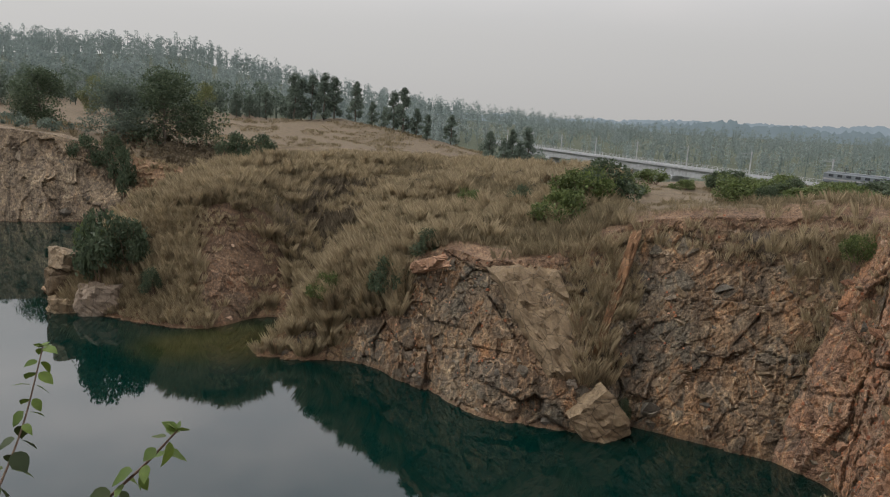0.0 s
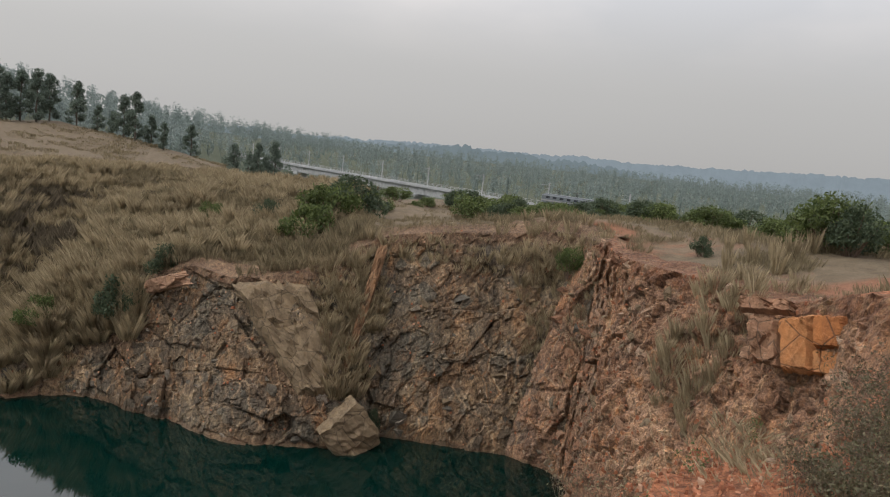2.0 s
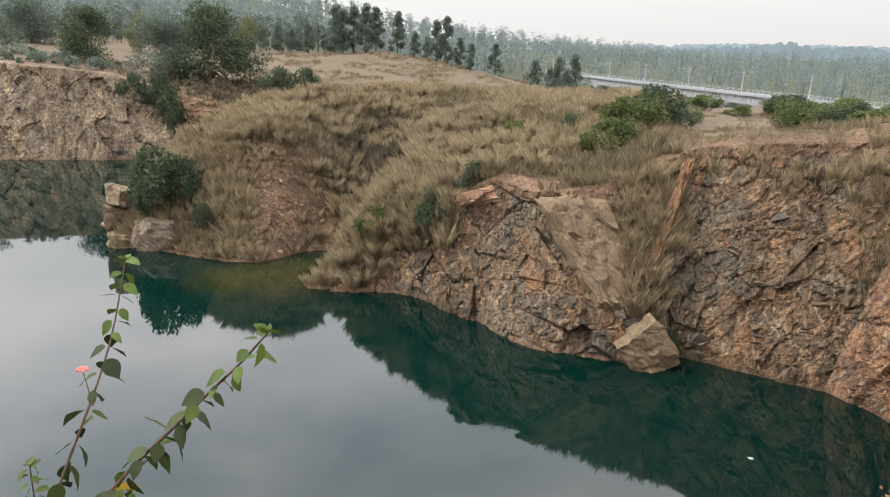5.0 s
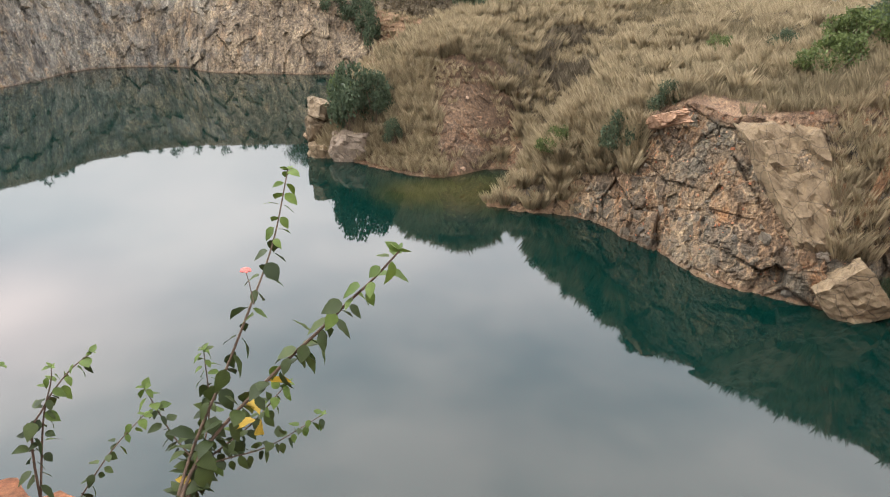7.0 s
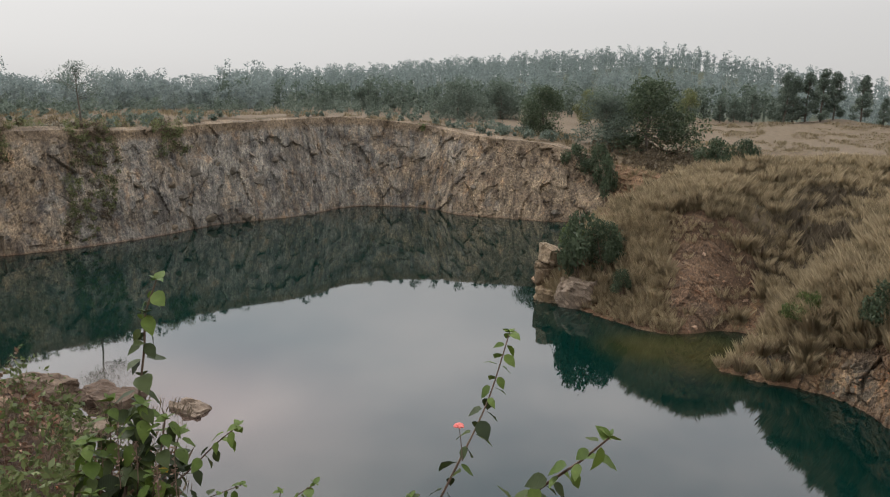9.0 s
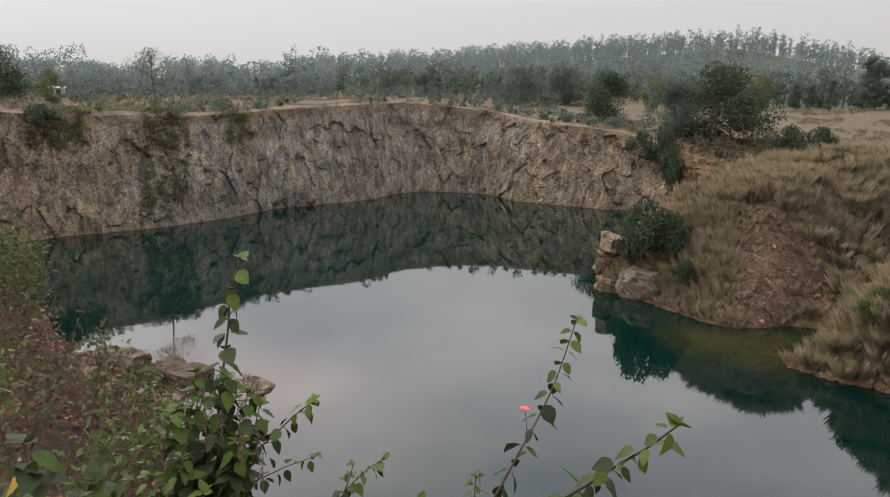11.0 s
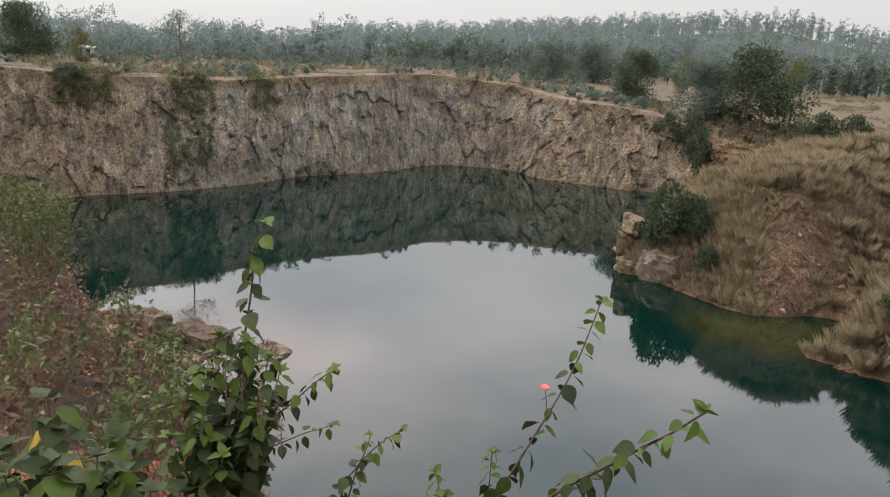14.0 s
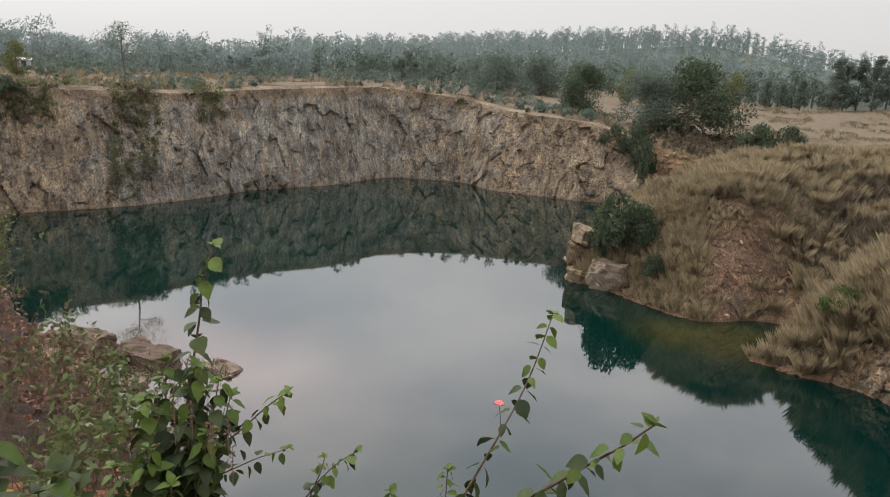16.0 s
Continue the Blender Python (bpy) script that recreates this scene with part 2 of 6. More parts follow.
ROCK_SOIL = rock_material("crumbling_earth_slope",
                          [(0.0, (0.14, 0.105, 0.07)), (0.5, (0.20, 0.15, 0.10)), (1.0, (0.27, 0.21, 0.14))],
                          [(0.0, (0.18, 0.115, 0.07)), (0.5, (0.25, 0.165, 0.10)), (1.0, (0.33, 0.235, 0.15))],
                          (0.27, 0.15, 0.08), [(0.3, (0.16, 0.10, 0.06)), (0.6, (0.25, 0.165, 0.10)), (0.8, (0.34, 0.25, 0.17))])
ROCK_POINT = rock_material("brown_headland_earth",
                           [(0.0, (0.09, 0.065, 0.045)), (0.5, (0.14, 0.10, 0.068)), (1.0, (0.21, 0.155, 0.105))],
                           [(0.0, (0.105, 0.062, 0.038)), (0.5, (0.165, 0.10, 0.06)), (1.0, (0.24, 0.16, 0.10))],
                           (0.18, 0.095, 0.05), [(0.3, (0.07, 0.046, 0.03)), (0.55, (0.12, 0.078, 0.048)), (0.8, (0.19, 0.128, 0.08))], 0.3)


def ground_material():
    mat, nt, b, obj = start("dry_quarry_ground", 0.95)
    straw = ramp_of(nt, noise_of(nt, 1.3, 8, 0.75, obj), [(0.3, (0.082, 0.064, 0.042)), (0.5, (0.13, 0.10, 0.063)), (0.72, (0.185, 0.145, 0.097))])
    red = ramp_of(nt, noise_of(nt, 4.0, 8, 0.75, obj), [(0.3, (0.14, 0.066, 0.04)), (0.55, (0.23, 0.11, 0.062)), (0.75, (0.31, 0.18, 0.11))])
    green = ramp_of(nt, noise_of(nt, 0.9, 7, 0.75, obj), [(0.3, (0.045, 0.058, 0.038)), (0.7, (0.10, 0.11, 0.07))])
    f = math_of(nt, "ADD", attr(nt, "red"), math_of(nt, "MULTIPLY", math_of(nt, "SUBTRACT", noise_of(nt, 0.7, 6, 0.7, obj), 0.5), 1.0))
    col = mixed(nt, ramp_of(nt, f, [(0.4, (0, 0, 0)), (0.6, (1, 1, 1))]), straw, red)
    g = math_of(nt, "ADD", attr(nt, "green"), math_of(nt, "MULTIPLY", math_of(nt, "SUBTRACT", noise_of(nt, 0.12, 6, 0.7, obj), 0.5), 1.0))
    col = mixed(nt, ramp_of(nt, g, [(0.4, (0, 0, 0)), (0.65, (1, 1, 1))]), col, green)
    grain = noise_of(nt, 18.0, 8, 0.75, obj)
    col = mixed(nt, 0.5, col, ramp_of(nt, grain, [(0.3, (0.5, 0.5, 0.5)), (0.7, (1.3, 1.3, 1.3))]), "MULTIPLY")
    nt.links.new(col, b.inputs["Base Color"])
    bump(nt, b, math_of(nt, "ADD", math_of(nt, "MULTIPLY", grain, 0.4), math_of(nt, "MULTIPLY", noise_of(nt, 3, 8, 0.7, obj), 0.6)), 0.7, 0.1)
    return mat


def plain(name, stops, scale=4.0, roughness=0.85, bumpy=0.3, metal=0.0):
    """A surface of mottled colour with fine relief."""
    mat, nt, b, obj = start(name, roughness)
    n = noise_of(nt, scale, 7, 0.7, obj)
    nt.links.new(ramp_of(nt, n, stops), b.inputs["Base Color"])
    b.inputs["Metallic"].default_value = metal
    if bumpy:
        bump(nt, b, noise_of(nt, scale * 4, 6, 0.7, obj), bumpy, 0.03)
    return mat


def leaf_material(name, dark, light, through_light=0.25, roughness=0.55):
    """Leaves: hue varies leaf by leaf, and some light passes through."""
    mat, nt, b, obj = start(name, roughness)
    geo = nt.nodes.new("ShaderNodeNewGeometry")
    col = ramp_of(nt, geo.outputs["Random Per Island"], [(0.0, dark), (0.6, tuple((p + q) / 2 for p, q in zip(dark, light))), (1.0, light)])
    col = mixed(nt, 0.5, col, ramp_of(nt, noise_of(nt, 0.9, 4, 0.6, obj), [(0.35, (0.6, 0.6, 0.6)), (0.65, (1.3, 1.3, 1.3))]), "MULTIPLY")
    nt.links.new(col, b.inputs["Base Color"])
    tr = nt.nodes.new("ShaderNodeBsdfTranslucent")
    nt.links.new(col, tr.inputs["Color"])
    add = nt.nodes.new("ShaderNodeMixShader")
    add.inputs[0].default_value = through_light
    nt.links.new(b.outputs[0], add.inputs[1])
    nt.links.new(tr.outputs[0], add.inputs[2])
    nt.links.new(add.outputs[0], nt.nodes["Material Output"].inputs["Surface"])
    return mat


GROUND = ground_material()
GRASS = leaf_material("dry_straw_grass", (0.125, 0.102, 0.06), (0.31, 0.255, 0.155), 0.3, 0.8)
GRASS_DULL = leaf_material("dull_grey_grass", (0.085, 0.07, 0.047), (0.21, 0.172, 0.115), 0.25, 0.85)
GRASS_PALE = leaf_material("pale_straw_grass", (0.225, 0.18, 0.108), (0.42, 0.345, 0.215), 0.35, 0.8)
SCRUB = leaf_material("scrub_leaf", (0.05, 0.075, 0.022), (0.15, 0.185, 0.062), 0.32)
SCRUB_DARK = leaf_material("dark_scrub_leaf", (0.04, 0.062, 0.034), (0.105, 0.135, 0.075), 0.32)
# distant foliage: greens paled and greyed to carry haze, FAR_LEAF most of all
SAL = leaf_material("grey_green_leaf", (0.085, 0.115, 0.092), (0.18, 0.22, 0.17), 0.4)
FAR_LEAF = leaf_material("hazed_leaf", (0.17, 0.215, 0.205), (0.30, 0.35, 0.325), 0.48)
YELLOW_LEAF = leaf_material("yellow_green_leaf", (0.10, 0.12, 0.05), (0.20, 0.21, 0.09), 0.3)
BARK = plain("grey_bark", [(0.3, (0.06, 0.05, 0.04)), (0.7, (0.17, 0.15, 0.12))], 8.0)
CONCRETE = plain("weathered_concrete", [(0.3, (0.25, 0.26, 0.26)), (0.7, (0.36, 0.37, 0.37))], 0.8)
STEEL = plain("galvanised_steel", [(0.3, (0.35, 0.36, 0.37)), (0.7, (0.5, 0.5, 0.5))], 3.0, 0.5, 0.1, 0.4)
TWIG = plain("dry_twig", [(0.3, (0.08, 0.055, 0.04)), (0.7, (0.19, 0.13, 0.09))], 20.0)


def water_material():
    mat, nt, b, obj = start("still_green_water", 0.03)
    b.inputs["IOR"].default_value = 1.55
    b.inputs["Specular IOR Level"].default_value = 0.5
    deep = ramp_of(nt, noise_of(nt, 0.03, 4, 0.6, obj), [(0.3, (0.0005, 0.0095, 0.0075)), (0.7, (0.0008, 0.0145, 0.0112))])
    col = mixed(nt, ramp_of(nt, attr(nt, "shallow"), [(0.0, (0, 0, 0)), (1.0, (1, 1, 1))]), deep, (0.026, 0.027, 0.007))
    col = mixed(nt, attr(nt, "silt"), col, (0.075, 0.05, 0.04))
    nt.links.new(col, b.inputs["Base Color"])
    bump(nt, b, noise_of(nt, 0.7, 3, 0.5, obj), 0.02, 0.05)
    return mat


WATER = water_material()


# ---- building helpers ----
def mesh_object(name, verts, faces, material, parent=None, smooth=False, attrs=None):
    me = bpy.data.meshes.new(name)
    me.from_pydata([tuple(v) for v in verts], [], [tuple(f) for f in faces])
    me.materials.append(material)
    if smooth:
        me.polygons.foreach_set("use_smooth", np.ones(len(me.polygons), bool))
    for key, values in (attrs or {}).items():
        me.attributes.new(key, "FLOAT", "POINT").data.foreach_set("value", np.asarray(values, np.float32).ravel())
    ob = new(name, me)
    ob.parent = parent
    return ob


def quick_mesh(name, verts, faces, material, smooth=False, attrs=None, parent=None):
    """A mesh from big arrays: verts (n, 3), faces (m, 3 or 4)."""
    verts, faces = np.asarray(verts, np.float32), np.asarray(faces, np.int32)
    me = bpy.data.meshes.new(name)
    me.vertices.add(len(verts))
    me.vertices.foreach_set("co", verts.ravel())
    k = faces.shape[1]
    me.loops.add(faces.size)
    me.loops.foreach_set("vertex_index", faces.ravel())
    me.polygons.add(len(faces))
    me.polygons.foreach_set("loop_start", np.arange(0, faces.size, k, dtype=np.int32))
    me.polygons.foreach_set("use_smooth", np.full(len(faces), smooth))
    for key, values in (attrs or {}).items():
        me.attributes.new(key, "FLOAT", "POINT").data.foreach_set("value", np.asarray(values, np.float32).ravel())
    me.materials.append(material)
    me.update(calc_edges=True)
    me.validate()
    ob = new(name, me)
    ob.parent = parent
    return ob


def part(name, bm, material, parent, label=""):
    me = bpy.data.meshes.new(name)
    bm.to_mesh(me)
    bm.free()
    me.materials.append(material)
    ob = new(name, me)
    ob.parent = parent
    return tagged(ob, label)


def empty(name, at, label, category, group=""):
    ob = new(name)
    ob.location = at
    return tagged(ob, label, category, group)


def grid_faces(n, m, closed=False):
    """Quads over n columns of m vertices."""
    i, j = np.meshgrid(np.arange(n if closed else n - 1), np.arange(m - 1), indexing="ij")
    a, b = i * m + j, ((i + 1) % n) * m + j
    return np.stack([a, b, b + 1, a + 1], -1).reshape(-1, 4)


def hashed(ix, iy, iz, k):
    h = np.sin(ix * 127.1 + iy * 311.7 + iz * 74.7 + k * 53.3) * 43758.5453
    return h - np.floor(h)


def blocks(p, size, seed, tilt=0.8):
    """Broken rock: each cell of a jittered lattice is a plane with its own height and tilt. Height, a number of its own for the cell, and metres to the cell's joint. p (n, 3)."""
    q = p / size
    base = np.floor(q)
    best, second = np.full(len(p), 1e9), np.full(len(p), 1e9)
    out, own = np.zeros(len(p)), np.zeros(len(p))
    for dx in (-1, 0, 1):
        for dy in (-1, 0, 1):
            for dz in (-1, 0, 1):
                c = base + (dx, dy, dz)
                j = [hashed(c[:, 0], c[:, 1], c[:, 2], seed + k) for k in range(7)]
                off = q - (c + np.stack(j[:3], -1))
                d = (off ** 2).sum(-1)
                h = 0.6 * (j[3] - 0.5) + tilt * ((j[4] - 0.5) * off[:, 0] + (j[5] - 0.5) * off[:, 1] + (j[6] - 0.5) * off[:, 2]) * 2
                near = d < best
                second = np.where(near, best, np.minimum(second, d))
                best[near], out[near], own[near] = d[near], h[near], j[6][near]
    return out, own, (np.sqrt(second) - np.sqrt(best)) * 0.5 * size


def facets(p, size, seed, tilt=0.8):
    return blocks(p, size, seed, tilt)[0]


def soft_noise(p, size, seed):
    """Smooth value noise. p (n, 3)."""
    q = p / size
    b = np.floor(q)
    f = q - b
    f = f * f * (3 - 2 * f)
    total = np.zeros(len(p))
    for dx in (0, 1):
        for dy in (0, 1):
            for dz in (0, 1):
                w = np.abs(1 - dx - f[:, 0]) * np.abs(1 - dy - f[:, 1]) * np.abs(1 - dz - f[:, 2])
                total += w * hashed(b[:, 0] + dx, b[:, 1] + dy, b[:, 2] + dz, seed)
    return total - 0.5


def polar(az, dist, z=None):
    a = radians(az)
    xy = (math.sin(a) * dist, math.cos(a) * dist)
    return xy if z is None else (*xy, z)


# ---- the shore: foot of the bank at the water (x, y), and its brink (x, y, z), stretch by stretch ----
SPIT = [(-11.5, 47.5, -9.5, 50.5, 2.3), (-10.5, 45, -8.3, 46.5, 2.0), (-11.0, 41.5, -8.8, 44.0, 1.4), (-11.6, 39.0, -8.8, 41.8, 1.5),
        (-9.3, 39.2, -8.0, 42.5, 2.6), (-6.5, 39.6, -6.0, 43.0, 5.0)]
NEAR = [(-6.5, 39.6, -6.0, 43.0, 5.0), (-4.3, 39.3, -3.8, 42.0, 5.8), (-2.2, 37.7, -2.0, 39.8, 6.2), (0.0, 35.7, 0.6, 38.6, 7.6), (2.4, 33.0, 2.9, 37.0, 7.4),
        (5.6, 31.8, 5.7, 36.2, 7.9), (9.1, 31.7, 8.3, 36.7, 8.8), (10.3, 33.0, 11.1, 37.0, 10.1), (13.1, 31.5, 14.0, 35.7, 10.7), (16.1, 30.1, 17.3, 34.0, 11.1),
        (17.4, 29.4, 20.0, 32.5, 11.5), (17.9, 27.3, 19.7, 28.6, 11.5)]
RIGHT = [(17.9, 27.3, 19.7, 28.6, 11.5), (17.4, 25.0, 18.6, 25.6, 11.4), (16.2, 22.6, 17.6, 22.5, 11.5), (14.4, 21.2, 17.4, 20.4, 11.6),
         (13.4, 18.0, 17.0, 17.0, 11.8), (12.9, 15.0, 16.2, 14.2, 11.9), (12.4, 12.5, 15.6, 11.8, 12.7), (11.0, 10.2, 14.0, 9.0, 13.0)]
LEDGE = [(11.0, 10.2, 14.0, 9.0, 13.0), (8.4, 7.6, 6.4, 4.7, 12.5), (5.8, 6.6, 4.5, 4.3, 12.6), (4.4, 6.0, 3.8, 4.05, 12.65), (3.0, 5.0, 2.5, 3.3, 12.72),
         (2.2, 4.2, 1.95, 2.9, 12.8), (1.0, 3.2, 0.85, 1.75, 13.1), (0.0, 2.7, 0.0, 1.3, 13.3), (-1.0, 2.7, -0.8, 1.25, 13.25), (-2.0, 2.9, -1.75, 1.45, 13.1),
         (-2.8, 3.3, -2.7, 1.6, 12.8), (-3.5, 4.0, -3.7, 1.8, 12.5)]
BANK = [(-3.5, 4.0, -3.7, 1.8, 12.5), (-8, 5.0, -7.6, 2.5, 12.0), (-14, 6, -13.6, 3.1, 11.9), (-21, 8.5, -20, 5, 10), (-27, 10.8, -26, 7, 7),
        (-30.5, 12.8, -30, 9, 4), (-33, 13.4, -33, 9.5, 3.5), (-38, 12.6, -37.5, 9, 5), (-46, 10, -45, 5, 9), (-60, 7, -59, 2, 12),
        (-72, 8, -74, 3, 12.5), (-76.5, 13, -81, 11, 12.8)]
FAR = [(-76.5, 13, -81, 11, 12.8), (-76.1, 18, -80.5, 18, 12.8), (-76, 24, -80, 26, 12.2), (-74, 32, -78.5, 33, 12.1), (-74, 41, -78.5, 43, 12.0),
       (-75.5, 50, -79, 52, 12.5), (-73.5, 61, -77.5, 63.5, 13.0), (-74.5, 69, -78, 70, 13.2), (-73.5, 74.5, -77.5, 76, 13.2),
       (-65, 78.8, -68.5, 82, 12.2), (-58, 77, -58.5, 81.5, 10.9), (-47, 79.5, -49.5, 83, 10.3), (-42.7, 81.5, -45.5, 85.5, 9.4), (-37, 82, -39, 87, 7.5)]
BACK = [(-37, 82, -39, 87, 7.5), (-31.5, 78, -28, 82, 6), (-30, 68, -24, 70, 7.5), (-31, 60, -24, 60, 7.5), (-31, 53, -25.5, 55, 6.4),
        (-28, 48.8, -24.5, 51, 5.2)]
POINT = [(-28, 48.8, -24.5, 51, 5.2), (-26.3, 46.4, -23.5, 49.6, 4.9), (-22.1, 45.0, -20.5, 50.8, 6.5), (-18.7, 43.7, -18.0, 51.2, 7.0),
         (-15.8, 43.7, -15.8, 51.0, 6.8), (-14.4, 44.6, -13.2, 50.6, 4.2), (-13, 47, -11, 51, 2.7), (-11.5, 47.5, -9.5, 50.5, 2.3)]
ORDER = [SPIT, NEAR, RIGHT, LEDGE, BANK, FAR, BACK, POINT]


def smooth_line(rows, steps=8):
    """A Catmull-Rom curve through rows of numbers."""
    r = np.array(rows, float)
    r = np.vstack([2 * r[0] - r[1], r, 2 * r[-1] - r[-2]])
    out = []
    for i in range(1, len(r) - 2):
        t = np.linspace(0, 1, steps, endpoint=False)[:, None]
        a, b, c, d = r[i - 1], r[i], r[i + 1], r[i + 2]
        out.append(0.5 * (2 * b + (c - a) * t + (2 * a - 5 * b + 4 * c - d) * t ** 2 + (3 * b - a - 3 * c + d) * t ** 3))
    return np.vstack(out + [r[-2:-1]])


CURVES = [smooth_line(s) for s in ORDER]
SHORE = np.vstack([c[:-1, :2] for c in CURVES])
BRINK = np.vstack([c[:-1, 2:4] for c in CURVES])


def signed(p, poly):
    """Distance of points (n, 2) to a closed line, negative inside."""
    a, b = poly, np.roll(poly, -1, 0)
    best, inside = np.full(len(p), 1e9), np.zeros(len(p), bool)
    for (ax, ay), (bx, by) in zip(a, b):
        ex, ey = bx - ax, by - ay
        t = np.clip(((p[:, 0] - ax) * ex + (p[:, 1] - ay) * ey) / (ex * ex + ey * ey + 1e-9), 0, 1)
        best = np.minimum(best, (p[:, 0] - ax - t * ex) ** 2 + (p[:, 1] - ay - t * ey) ** 2)
        cross = (ay > p[:, 1]) != (by > p[:, 1])
        inside ^= cross & (p[:, 0] < (bx - ax) * (p[:, 1] - ay) / (by - ay + 1e-12) + ax)
    d = np.sqrt(best)
    return np.where(inside, -d, d)


# heights of the land away from the brink: bearing, distance, height
NEAR_LAND = [(0, 0, 13.4), (50, 4, 12.9), (62, 7, 12.6), (-70, 3, 12.9), (180, 4, 13.9), (-100, 9, 12.9), (75, 12, 13), (-9.8, 51, 2.8), (-9.4, 55, 4.0), (-8.2, 62, 6.2), (-15.6, 53.5, 6.9), (-13.4, 58, 8.0), (-11, 64, 8.9), (-6.2, 47, 5.9), (-5.0, 50.5, 7.2), (-3.6, 55, 8.4), (-13, 62, 8.6),
             (-18, 66, 9.0), (-14, 71, 9.5), (-8, 72, 9.7), (-4, 72, 9.9), (1, 68, 9.5), (-3, 52, 7.2), (3, 52, 9.2), (5, 44, 8.6), (8.5, 70, 10.3), (15, 50, 10.4),
             (26, 50, 10.9), (33, 40, 12.1), (40, 45, 12.2), (50, 40, 12.6), (60, 30, 12.9), (30, 62, 11.2), (20, 75, 9.8), (50, 28, 12.2)]
MID_LAND = [(10, 120, 3), (20, 120, 2), (30, 110, 5), (45, 110, 8), (60, 150, 8), (10, 290, -7), (20, 230, -7), (32, 220, -5), (-13, 120, 8.7), (-19, 110, 9.1), (-28, 122, 10),
            (-13, 165, 12), (-8.5, 165, 13), (-4, 160, 11.3), (1, 150, 8.6), (4, 140, 7.0), (-5, 112, 9.2), (-60, 135, 13.3), (-75, 140, 13.5), (-48, 150, 13.6),
            (-38, 140, 12.0), (-25, 200, 13.4), (-38, 220, 14.5), (-3, 330, 5), (45, 250, 2)]
FAR_LAND = [(-21, 430, 40), (-8.6, 420, 21), (-36, 420, 31), (-50, 380, 20.5), (-62, 280, 13.5), (-78, 300, 13.5), (10, 700, 8), (30, 700, 8), (50, 700, 10), (0, 1500, 8), (40, 1500, 14),
            (-40, 1200, 12), (-80, 1200, 12), (180, 50, 15), (180, 700, 15), (-120, 60, 14), (120, 60, 14), (120, 600, 12), (-130, 700, 14), (90, 400, 9), (90, 60, 13.2)]
_known = np.array([polar(*r) for r in NEAR_LAND + MID_LAND + FAR_LAND] + [tuple(r[2:]) for s in ORDER for r in s[:-1]])


def _kernel(a, b):
    return np.sqrt(((a[:, None, :] - b[None, :, :]) ** 2).sum(-1) + 4.0)


_n = len(_known)
_sys = np.zeros((_n + 1, _n + 1))
_sys[:_n, :_n] = _kernel(_known[:, :2], _known[:, :2]) - 0.02 * np.eye(_n)
_sys[_n, :_n] = _sys[:_n, _n] = 1
_weights = np.linalg.solve(_sys, np.append(_known[:, 2], 0))


def land(p):
    """Height of the land at points (n, 2), as if there were no pit."""
    p = np.atleast_2d(np.asarray(p, float))
    out = np.concatenate([_kernel(c, _known[:, :2]) @ _weights[:_n] + _weights[_n] for c in np.array_split(p, max(1, len(p) // 20000))])
    far = np.clip((np.hypot(p[:, 0], p[:, 1]) - 1300) / 600, 0, 1)
    out = out * (1 - far) + 10 * far
    p3 = np.column_stack([p, np.zeros(len(p))])
    r = np.hypot(p[:, 0], p[:, 1])
    fade = np.clip((r - 1) / 6, 0, 1)
    return out + fade * (0.5 * soft_noise(p3, 5.0, 3) + 0.22 * soft_noise(p3, 1.7, 5)) + 0.05 * soft_noise(p3, 0.5, 7)


def land_z(x, y):
    return float(land([(x, y)])[0])


# ---- the ground, one sheet to the horizon ----
def near_any(p, spots):
    """0..1 closeness of points to discs (x, y, radius)."""
    out = np.zeros(len(p))
    for x, y, r in spots:
        out = np.maximum(out, np.clip(1.5 - np.hypot(p[:, 0] - x, p[:, 1] - y) / r, 0, 1))
    return out


